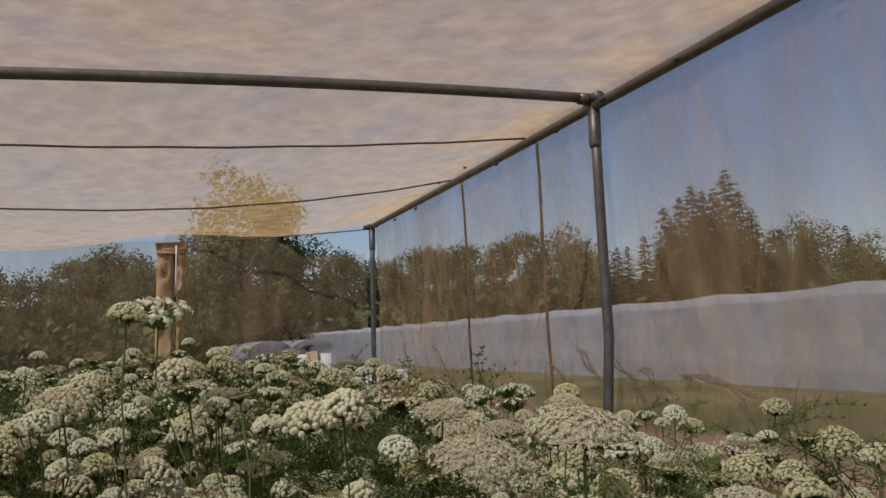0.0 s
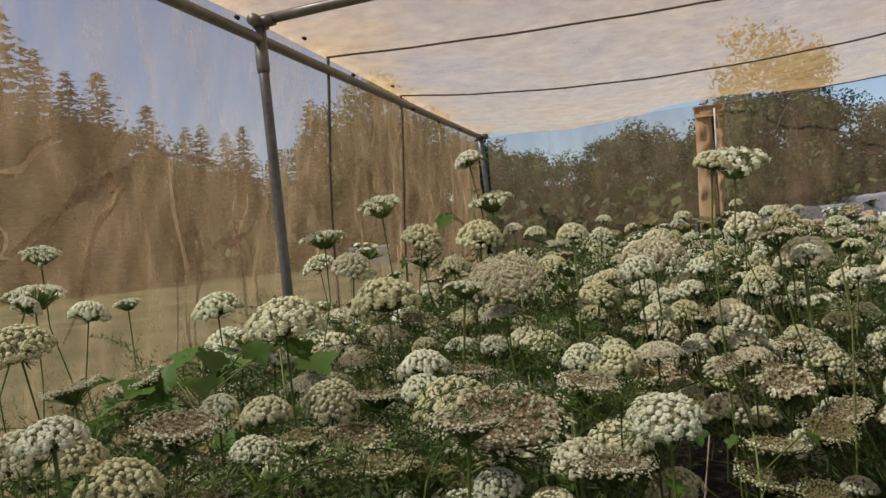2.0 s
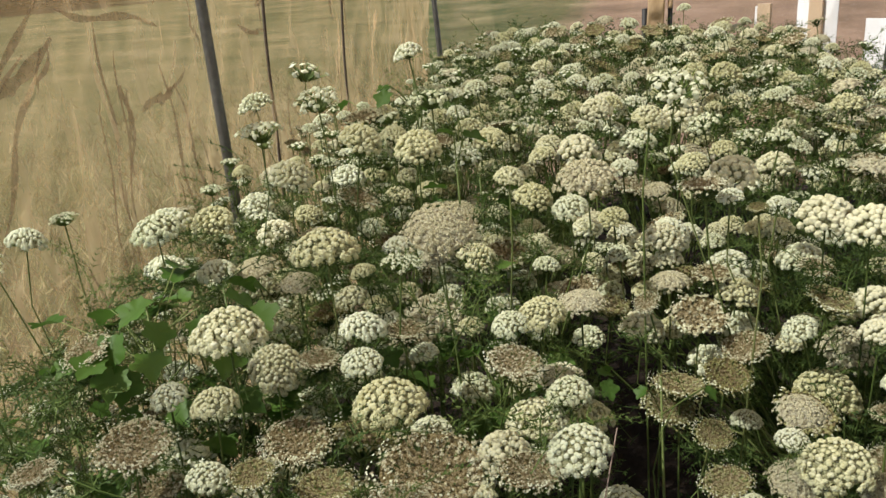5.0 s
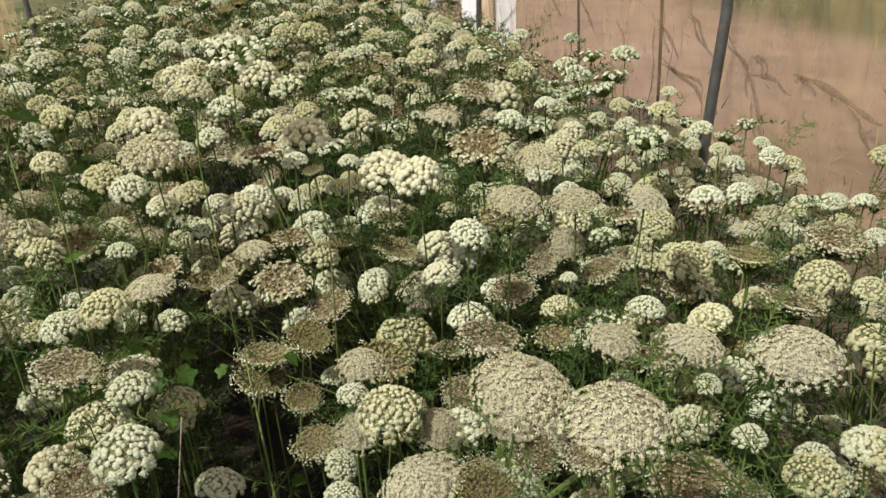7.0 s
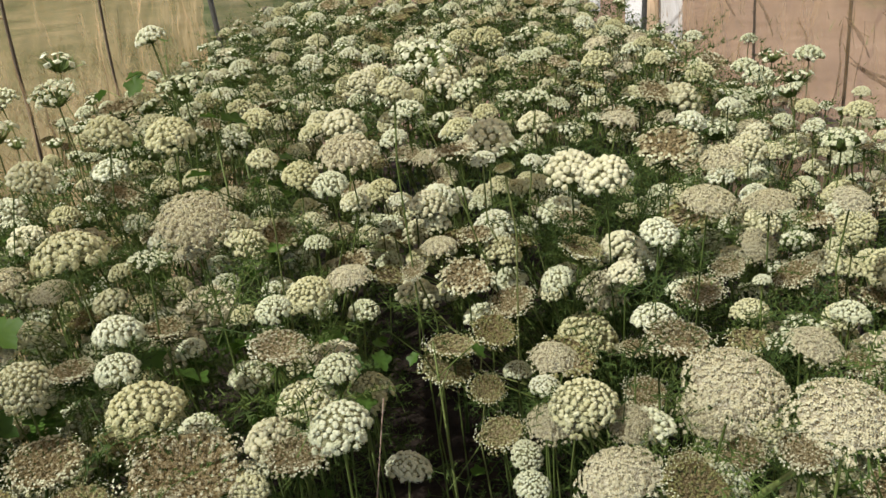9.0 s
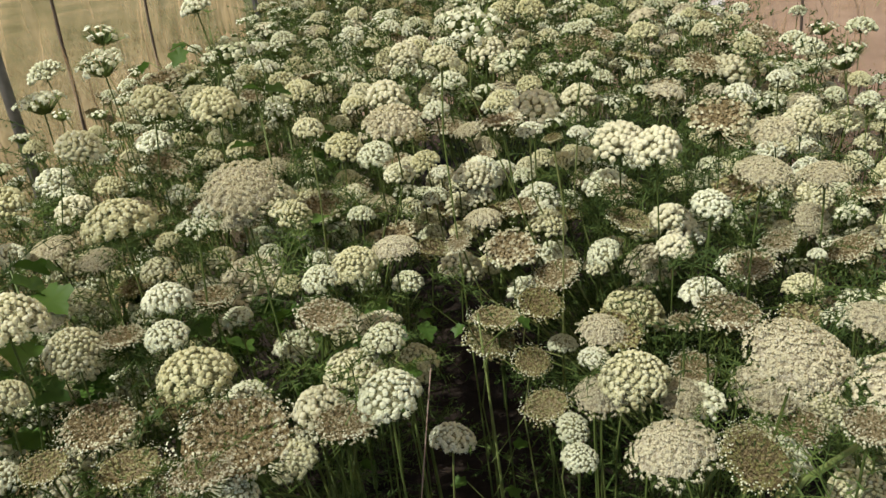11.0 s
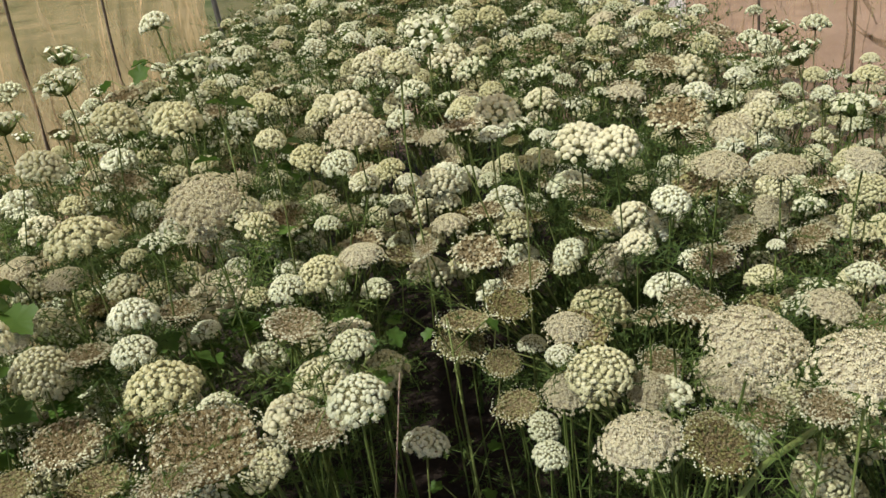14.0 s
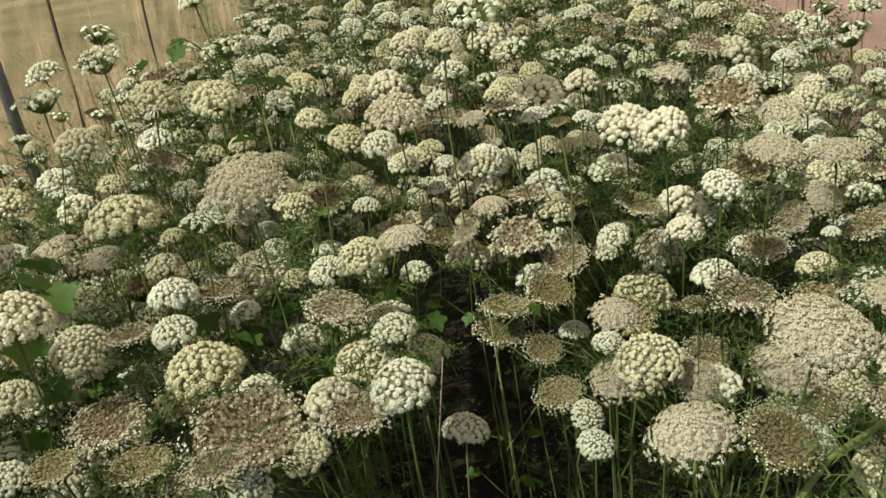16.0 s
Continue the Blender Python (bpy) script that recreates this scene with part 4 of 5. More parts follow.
def feather_leaf(seed, L=0.30, pinnae=9, lobes=6, wide=0.0019):
    """A finely divided leaf, arching out along +x from the origin."""
    r = random.Random(seed)
    g = Geo()
    u = np.linspace(0, 1, 7)
    spine = np.stack([L * u, 0.03 * np.sin(u * 3 + seed), L * (0.55 * u - 0.75 * u * u)], 1)
    g.tube(spine, np.linspace(0.002, 0.0007, 7), 3, cap=False)
    for k in range(pinnae):
        q = 0.18 + 0.80 * k / (pinnae - 1)
        c = np.array([np.interp(q, u, spine[:, i]) for i in range(3)])
        for s in (-1, 1):
            pl = 0.40 * L * (1.08 - q) ** 0.8 * r.uniform(0.75, 1.15)
            d = np.array([0.62, s * 0.78, r.uniform(-0.5, 0.5)])
            d /= np.linalg.norm(d)
            n0 = np.cross(d, UP) * 0.0009
            g.add([c - n0, c + n0, c + d * pl], [(0, 1, 2)])
            for j in range(lobes):
                w = (j + 0.5) / lobes
                b = c + d * pl * w
                for s2 in (-1, 1):
                    e = d * 0.6 + np.cross(d, UP) * s2 * 0.8 + np.array([0, 0, r.uniform(-0.9, 0.9)])
                    e *= pl * 0.34 * (1.15 - w) * r.uniform(0.6, 1.4) / np.linalg.norm(e)
                    n = np.cross(e, np.array([r.gauss(0, 1), r.gauss(0, 1), 1.0]))
                    n *= wide / (np.linalg.norm(n) + 1e-6)
                    g.add([b - n, b + n, b + e], [(0, 1, 2)])
    return g.mesh("leaf", LEAF)


LEAVES = [feather_leaf(s) for s in range(4)]
FAR_LEAVES = [feather_leaf(s + 20, 0.30, 6, 3, 0.0042) for s in range(4)]


def head_pose(x, y, z, d, tilt, spin, lean):
    return Matrix.Translation((x, y, z)) @ Matrix.Rotation(lean, 4, "Z") @ Matrix.Rotation(tilt, 4, "Y") @ Matrix.Rotation(spin - lean, 4, "Z") @ Matrix.Diagonal((d, d, d, 1))

# heads that stand out, plant by plant: x, y, z, width, kind
HEADS = {}


def heads(bx, by, *rows):
    HEADS[(round(bx, 2), round(by, 2))] = rows


heads(-0.78, 0.75, (-0.732, 0.765, 1.198, 0.067, "Q"), (-0.699, 0.849, 1.144, 0.087, "D"), (-0.764, 0.876, 1.167, 0.058, "D"), (-0.795, 0.914, 1.222, 0.057, "A"))
heads(-0.40, 0.75, (-0.414, 0.93, 1.054, 0.092, "Q"), (-0.537, 0.921, 1.04, 0.069, "Q"), (-0.581, 0.641, 1.24, 0.045, "W"), (-0.427, 0.82, 1.106, 0.048, "G"), (-0.502, 0.555, 1.172, 0.045, "A"))
heads(0.40, 0.75, (0.355, 0.891, 1.288, 0.104, "F"))
heads(0.78, 0.75, (0.619, 0.945, 1.12, 0.062, "Q"))
heads(-1.15, 1.15, (-1.201, 1.324, 1.327, 0.1, "N"), (-1.04, 1.101, 1.265, 0.093, "D"), (-1.09, 1.189, 1.31, 0.044, "W"), (-1.017, 1.328, 1.163, 0.084, "A"))
heads(-0.78, 1.15, (-0.604, 1.22, 1.083, 0.102, "A"), (-0.653, 1.297, 1.026, 0.095, "A"), (-0.821, 1.16, 1.019, 0.091, "A"), (-0.605, 1.075, 1.12, 0.064, "G"), (-0.827, 1.251, 1.14, 0.059, "W"), (-0.798, 1.106, 1.134, 0.108, "A"), (-0.701, 1.239, 1.267, 0.105, "D"), (-0.751, 1.258, 1.13, 0.073, "D"), (-0.679, 1.084, 1.117, 0.058, "W"), (-0.65, 1.064, 1.027, 0.047, "W"))
heads(-0.40, 1.15, (-0.365, 1.1, 1.13, 0.137, "A"), (-0.48, 1.283, 1.135, 0.11, "D"), (-0.258, 1.25, 1.036, 0.097, "A"), (-0.528, 1.126, 1.069, 0.085, "G"), (-0.308, 1.311, 1.039, 0.081, "P"), (-0.352, 1.243, 0.99, 0.074, "D"), (-0.446, 1.171, 1.018, 0.071, "W"), (-0.379, 1.004, 1.153, 0.069, "A"), (-0.355, 1.299, 0.982, 0.065, "D"), (-0.371, 1.065, 1.077, 0.054, "W"))
heads(0.00, 1.15, (0.195, 1.164, 1.025, 0.117, "F"), (0.169, 1.312, 1.053, 0.099, "Q"), (-0.184, 1.212, 1.117, 0.085, "W"), (0.127, 1.338, 1.002, 0.085, "F"), (0.087, 1.32, 0.896, 0.056, "W"))
heads(0.40, 1.15, (0.296, 1.015, 1.251, 0.115, "F"), (0.513, 1.03, 1.059, 0.106, "A"), (0.331, 1.205, 1.079, 0.09, "F"), (0.543, 1.349, 1.087, 0.088, "F"), (0.407, 1.07, 1.007, 0.079, "Q"), (0.242, 0.984, 1.124, 0.077, "G"), (0.357, 1.162, 1.035, 0.073, "A"), (0.24, 1.299, 1.009, 0.071, "F"), (0.446, 1.27, 0.987, 0.064, "Q"), (0.243, 1.021, 1.12, 0.059, "G"), (0.35, 0.961, 1.184, 0.058, "A"), (0.294, 1.036, 1.102, 0.057, "W"))
heads(0.78, 1.15, (0.762, 1.203, 1.114, 0.136, "F"), (0.678, 1.34, 1.066, 0.106, "F"), (0.828, 1.322, 1.118, 0.099, "A"), (0.886, 1.2, 1.12, 0.071, "D"), (0.719, 0.981, 1.12, 0.062, "W"), (0.611, 1.063, 1.091, 0.045, "W"), (0.662, 1.264, 1.04, 0.042, "W"), (0.656, 1.25, 1.039, 0.034, "W"), (0.723, 0.974, 1.12, 0.063, "D"))
heads(1.15, 1.15, (0.985, 1.336, 1.12, 0.061, "Q"))
heads(-1.15, 1.55, (-1.099, 1.718, 1.264, 0.098, "W"), (-1.325, 1.61, 1.275, 0.08, "W"), (-1.324, 1.484, 1.396, 0.074, "N"), (-1.324, 1.73, 1.279, 0.06, "N"))
heads(-0.78, 1.55, (-0.718, 1.413, 1.115, 0.093, "Q"), (-0.804, 1.748, 1.13, 0.082, "F"), (-0.652, 1.452, 1.1, 0.08, "A"), (-0.803, 1.506, 1.125, 0.074, "F"), (-0.801, 1.621, 1.105, 0.066, "D"), (-0.681, 1.615, 1.266, 0.117, "D"))
heads(-0.40, 1.55, (-0.468, 1.668, 1.283, 0.14, "F"), (-0.307, 1.458, 1.105, 0.099, "A"), (-0.211, 1.71, 1.12, 0.092, "F"), (-0.268, 1.416, 1.04, 0.092, "D"), (-0.283, 1.663, 1.116, 0.09, "D"), (-0.586, 1.507, 1.151, 0.082, "W"), (-0.514, 1.538, 1.12, 0.078, "A"), (-0.49, 1.698, 1.209, 0.075, "F"), (-0.434, 1.383, 1.02, 0.074, "W"), (-0.214, 1.435, 1.079, 0.073, "W"), (-0.563, 1.418, 1.126, 0.07, "W"), (-0.499, 1.499, 1.272, 0.069, "N"), (-0.2, 1.649, 0.875, 0.069, "D"), (-0.327, 1.542, 1.145, 0.063, "W"), (-0.498, 1.587, 1.061, 0.056, "W"))
heads(0.00, 1.55, (-0.042, 1.722, 0.874, 0.112, "G"), (-0.023, 1.71, 0.929, 0.103, "G"), (0.062, 1.709, 0.956, 0.095, "G"), (-0.199, 1.671, 0.894, 0.093, "D"), (0.054, 1.552, 0.824, 0.09, "G"), (-0.125, 1.54, 0.797, 0.084, "W"), (0.144, 1.425, 1.064, 0.079, "F"), (0.036, 1.643, 0.868, 0.074, "G"), (0.095, 1.465, 0.846, 0.059, "W"), (0.105, 1.722, 0.87, 0.056, "W"), (0.122, 1.369, 1.047, 0.049, "W"))
heads(0.40, 1.55, (0.381, 1.544, 1.001, 0.114, "A"), (0.452, 1.601, 1.248, 0.098, "F"), (0.466, 1.689, 1.016, 0.097, "A"), (0.349, 1.641, 0.826, 0.094, "A"), (0.389, 1.72, 0.964, 0.088, "W"), (0.551, 1.639, 1.002, 0.071, "Q"), (0.369, 1.62, 1.19, 0.069, "W"), (0.55, 1.598, 1.081, 0.033, "W"), (0.309, 1.559, 0.98, 0.064, "A"))
heads(0.78, 1.55, (0.606, 1.364, 1.026, 0.102, "A"), (0.603, 1.714, 1.191, 0.101, "F"), (0.601, 1.36, 1.029, 0.099, "A"), (0.803, 1.626, 1.077, 0.096, "Q"), (0.877, 1.528, 1.097, 0.091, "G"), (0.637, 1.655, 1.053, 0.087, "A"), (0.936, 1.404, 1.122, 0.081, "Q"), (0.77, 1.705, 1.127, 0.077, "Q"), (0.949, 1.665, 1.103, 0.072, "F"), (0.667, 1.533, 1.248, 0.071, "F"), (0.637, 1.442, 1.087, 0.059, "W"), (0.931, 1.59, 1.096, 0.032, "W"))
heads(1.15, 1.55, (1.039, 1.517, 1.12, 0.125, "A"), (1.17, 1.724, 1.114, 0.052, "W"), (1.224, 1.693, 1.12, 0.052, "W"), (1.182, 1.726, 1.113, 0.05, "W"), (1.303, 1.573, 1.119, 0.104, "Q"))
heads(-1.15, 1.95, (-1.019, 2.128, 1.118, 0.094, "P"), (-1.005, 2.089, 1.389, 0.102, "N"), (-1.333, 2.12, 1.141, 0.125, "W"), (-1.204, 2.128, 1.143, 0.114, "D"), (-1.004, 1.777, 1.146, 0.082, "W"), (-1.17, 1.851, 1.12, 0.102, "W"))
heads(-0.78, 1.95, (-0.848, 1.978, 1.143, 0.137, "F"), (-0.95, 1.837, 1.125, 0.113, "F"), (-0.861, 2.117, 1.456, 0.108, "N"), (-0.591, 2.023, 1.364, 0.105, "D"), (-0.744, 2.087, 1.369, 0.1, "D"), (-0.693, 1.755, 1.1, 0.073, "D"), (-0.673, 1.782, 1.145, 0.05, "D"), (-0.876, 1.95, 1.317, 0.093, "D"))
heads(-0.40, 1.95, (-0.545, 1.881, 1.009, 0.137, "F"), (-0.214, 2.002, 1.292, 0.13, "F"), (-0.447, 1.969, 1.109, 0.094, "Q"), (-0.24, 1.845, 1.269, 0.071, "W"), (-0.216, 2.058, 1.154, 0.068, "D"), (-0.352, 1.793, 1.347, 0.061, "D"), (-0.302, 1.968, 1.095, 0.056, "W"))
heads(0.00, 1.95, (-0.025, 2.061, 1.467, 0.128, "N"), (0.022, 1.869, 1.016, 0.12, "A"), (0.109, 1.828, 0.965, 0.101, "A"), (-0.09, 1.942, 0.964, 0.092, "P"), (0.019, 1.853, 1.3, 0.091, "A"), (0.057, 1.936, 0.89, 0.089, "W"), (-0.046, 2.056, 1.134, 0.086, "P"), (0.109, 1.918, 1.058, 0.082, "Q"), (0.051, 1.935, 1.083, 0.077, "A"), (-0.083, 1.802, 1.455, 0.07, "D"), (0.199, 1.789, 1.038, 0.07, "W"), (-0.038, 2.047, 1.083, 0.066, "P"), (-0.145, 2.126, 1.065, 0.063, "W"), (-0.086, 1.803, 1.071, 0.056, "A"), (0.076, 1.911, 1.267, 0.052, "W"), (0.197, 2.074, 1.204, 0.047, "W"), (0.108, 1.754, 1.283, 0.039, "G"))
heads(0.40, 1.95, (0.459, 1.899, 1.254, 0.128, "A"), (0.265, 1.78, 0.914, 0.119, "Q"), (0.262, 1.926, 1.228, 0.11, "P"), (0.259, 2.127, 1.064, 0.098, "W"), (0.356, 1.848, 1.069, 0.092, "P"), (0.257, 1.798, 1.08, 0.09, "G"), (0.302, 1.766, 1.262, 0.087, "P"), (0.572, 1.833, 0.996, 0.079, "A"), (0.268, 2, 1.073, 0.077, "A"), (0.337, 1.754, 1.05, 0.07, "P"), (0.494, 2.082, 1.099, 0.055, "W"), (0.425, 2.112, 1.045, 0.056, "D"))
heads(0.78, 1.95, (0.934, 2.124, 1.17, 0.108, "N"), (0.641, 2.097, 1.163, 0.107, "F"), (0.803, 1.962, 1.031, 0.1, "A"), (0.679, 1.936, 1.06, 0.081, "Q"), (0.605, 1.757, 1.079, 0.078, "F"))
heads(1.15, 1.95, (0.981, 1.901, 1.091, 0.074, "W"), (1.169, 2.121, 1.078, 0.06, "W"), (1.049, 1.867, 1.1, 0.058, "W"), (1.37, 1.818, 1.166, 0.074, "Q"))
heads(-1.15, 2.35, (-1.166, 2.342, 1.125, 0.094, "W"), (-0.977, 2.26, 1.124, 0.076, "D"))
heads(-0.78, 2.35, (-0.855, 2.345, 1.132, 0.12, "A"), (-0.593, 2.187, 1.443, 0.103, "N"), (-0.672, 2.399, 1.151, 0.07, "D"), (-0.783, 2.187, 1.111, 0.059, "W"), (-0.646, 2.192, 1.55, 0.07, "W"))
heads(-0.40, 2.35, (-0.249, 2.323, 1.279, 0.106, "P"), (-0.348, 2.166, 1.199, 0.09, "D"), (-0.348, 2.184, 1.07, 0.076, "D"))
heads(0.00, 2.35, (0.105, 2.151, 1.257, 0.117, "P"), (-0.163, 2.159, 1.146, 0.071, "D"), (-0.093, 2.253, 0.994, 0.07, "P"), (0.174, 2.226, 1.093, 0.065, "D"))
heads(0.40, 2.35, (0.218, 2.181, 1.115, 0.066, "D"))
heads(0.78, 2.35, (0.734, 2.189, 1.151, 0.085, "P"), (0.683, 2.466, 1.158, 0.08, "W"), (0.856, 2.35, 1.086, 0.071, "D"))
heads(1.15, 2.35, (0.973, 2.394, 0.962, 0.08, "W"), (1.235, 2.276, 1.095, 0.073, "N"), (1.07, 2.55, 0.959, 0.072, "D"), (1.21, 2.378, 1.099, 0.067, "W"), (1.068, 2.364, 1.039, 0.066, "W"), (1.033, 2.5, 1.098, 0.063, "W"))
heads(-1.15, 2.75, (-1.206, 2.629, 1.144, 0.143, "F"), (-0.981, 2.629, 1.135, 0.104, "W"))
heads(-0.78, 2.75, (-0.775, 2.599, 1.138, 0.076, "D"))
heads(-0.40, 2.75, (-0.221, 2.749, 1.298, 0.095, "P"), (-0.528, 2.564, 1.257, 0.093, "D"), (-0.371, 2.552, 1.207, 0.074, "D"), (-0.579, 2.788, 1.003, 0.065, "W"))
heads(0.00, 2.75, (0.062, 2.881, 1.129, 0.109, "F"), (0.078, 2.926, 1.197, 0.095, "P"), (-0.16, 2.784, 1.165, 0.091, "D"), (0.034, 2.633, 1.14, 0.083, "W"), (0.011, 2.554, 1.328, 0.1, "P"))
heads(0.40, 2.75, (0.273, 2.629, 1.152, 0.105, "P"), (0.565, 2.827, 1.035, 0.083, "D"), (0.27, 2.74, 1.063, 0.08, "P"), (0.225, 2.908, 1.159, 0.076, "D"), (0.495, 2.851, 1.147, 0.071, "D"))
heads(0.78, 2.75, (0.808, 2.633, 1.084, 0.132, "N"), (0.719, 2.693, 1.173, 0.124, "P"), (0.716, 2.819, 1.079, 0.092, "F"), (0.91, 2.6, 1.072, 0.069, "N"))
heads(1.15, 2.75, (1.028, 2.603, 1.017, 0.109, "D"), (1.027, 2.681, 1.069, 0.061, "W"))
heads(-1.15, 3.15, (-1.43, 2.971, 1.315, 0.111, "W"), (-1.43, 3.01, 1.158, 0.081, "N"))
heads(-0.40, 3.15, (-0.552, 3.114, 1.127, 0.108, "D"), (-0.534, 2.999, 1.027, 0.069, "W"))
heads(0.00, 3.15, (0.19, 3.2, 1.125, 0.068, "W"), (0.193, 3.224, 1.323, 0.107, "D"))
heads(0.40, 3.15, (0.41, 3.185, 1.075, 0.056, "W"))
heads(0.78, 3.15, (0.677, 3.107, 1.045, 0.082, "P"), (0.673, 3.34, 1.109, 0.084, "D"))
heads(1.15, 3.15, (1.216, 3.05, 1.118, 0.118, "N"), (1.37, 3.316, 1.135, 0.107, "W"), (1.029, 2.988, 1.084, 0.086, "W"), (1.09, 2.965, 1.088, 0.067, "W"))
heads(-1.15, 3.55, (-1.43, 3.5, 1.35, 0.15, "N"), (-1.387, 3.527, 1.14, 0.085, "W"))
heads(-0.78, 3.55, (-0.7, 3.503, 1.155, 0.102, "D"), (-0.605, 3.612, 1.163, 0.094, "D"))
heads(0.00, 3.55, (0.172, 3.723, 1.138, 0.121, "F"))
heads(0.40, 3.55, (0.363, 3.4, 1.135, 0.15, "A"))
heads(0.78, 3.55, (0.892, 3.7, 1.097, 0.074, "W"), (0.768, 3.708, 1.108, 0.069, "W"))
heads(1.15, 3.55, (1.25, 3.356, 1.135, 0.104, "N"), (1.149, 3.353, 1.105, 0.096, "W"), (1.01, 3.463, 1.102, 0.078, "W"))
heads(-1.15, 3.95, (-0.983, 3.818, 1.119, 0.102, "W"), (-1.341, 3.941, 1.115, 0.065, "W"))
heads(-0.40, 3.95, (-0.56, 3.993, 1.112, 0.091, "W"), (-0.463, 3.778, 1.384, 0.064, "W"))
heads(0.40, 3.95, (0.587, 3.966, 1.136, 0.114, "D"), (0.388, 3.886, 1.123, 0.097, "W"), (0.276, 3.995, 1.13, 0.075, "W"))
heads(1.15, 3.95, (1.141, 3.972, 1.126, 0.084, "W"), (1.314, 3.772, 1.127, 0.07, "W"))
heads(-0.40, 4.35, (-0.44, 4.25, 1.13, 0.139, "D"), (-0.207, 4.197, 1.129, 0.095, "D"))
heads(-1.15, 4.75, (-1.064, 4.79, 1.131, 0.15, "F"))
heads(-0.78, 4.75, (-0.847, 4.584, 1.121, 0.15, "D"), (-0.69, 4.768, 1.138, 0.113, "D"))
heads(-0.40, 4.75, (-0.364, 4.846, 1.129, 0.134, "D"))
heads(-1.15, 5.55, (-1.016, 5.394, 1.126, 0.15, "D"))


def canopy(x, y):
    """Height of the top of the bed."""
    z = 1.09 + 0.10 * min(1.0, max(0.0, (y - 1.5) / 1.6)) - 0.022 * max(0.0, y - 3.0) + 0.02 * math.sin(3 * x + 2 * y)
    edge = max(0.0, abs(x + 0.05) - 0.75) + (0.9 * max(0.0, x - 0.75) if y > 3.2 else 0.0)
    return z - 0.30 * edge - 0.05 * math.sin(y * 2.3 + x)


def fill_heads():
    """The rest of the bed, head by head, between those placed above."""
    r = random.Random(42)
    placed = [h for rows in HEADS.values() for h in rows]
    grid = {}

    def cell(h):
        return int(h[0] / 0.2 + 100), int(h[1] / 0.2 + 100)
    for h in placed:
        grid.setdefault(cell(h), []).append(h)
    made = []
    for k in range(14000):
        x, y = r.uniform(-1.36, 1.34), r.uniform(0.55, 6.0)
        if y < 0.80 and abs(x) < 0.30:
            continue
        if x > 0.80 and y > 4.6 and r.random() < 0.8:
            continue
        if x > 1.34 - 0.16 * max(0.0, y - 2.8):
            continue
        if -0.24 < x < 0.12 and 0.9 < y < 1.70:      # the dark gap between two plants
            continue
        if -0.55 < x < 0.45 and 1.0 < y < 1.95 and r.random() < 0.93:     # few, for those placed above fill it
            continue
        tall = r.random()
        measured = y < 2.5 and -1.1 < x < 1.0
        z = canopy(x, y) + (r.gauss(-0.02, 0.06) if not measured else r.uniform(-0.24, -0.07))
        if y > 2.6 and tall > 0.965:
            z += r.uniform(0.05, 0.12)
        kind = r.choices("PDWFAGNQ", (6, 22, 22, 8, 13, 9, 22, 3) if not measured else (4, 26, 24, 8, 14, 8, 8, 8))[0]
        if x < -0.8 and r.random() < 0.45:
            kind = "N"
        d = r.uniform(0.055, 0.10) if kind in "WDPNQ" else r.uniform(0.075, 0.125)
        if abs(x) > 1.05:
            d = r.uniform(0.042, 0.07)
        i, j = cell((x, y))
        ok = True
        for a in (-1, 0, 1):
            for b in (-1, 0, 1):
                for h in grid.get((i + a, j + b), ()):
                    gap = 0.5 * (h[3] + d) * (1.14 if y > 2.5 else 1.25 if not measured else 1.08)
                    if (h[0] - x) ** 2 + (h[1] - y) ** 2 + 0.6 * (h[2] - z) ** 2 < gap * gap:
                        ok = False
        if ok:
            h = (x, y, z, d, kind)
            grid.setdefault((i, j), []).append(h)
            made.append((*h, 0))
    return made


ROWS_X = (-1.15, -0.78, -0.40, 0.0, 0.40, 0.78, 1.15)
BASES = [(x, round(0.75 + 0.4 * k, 2)) for x in ROWS_X for k in range(14)]
for h in fill_heads():
    b = min(BASES, key=lambda q: (q[0] - h[0]) ** 2 + (q[1] - h[1]) ** 2)
    HEADS[b] = tuple(HEADS.get(b, ())) + (h,)


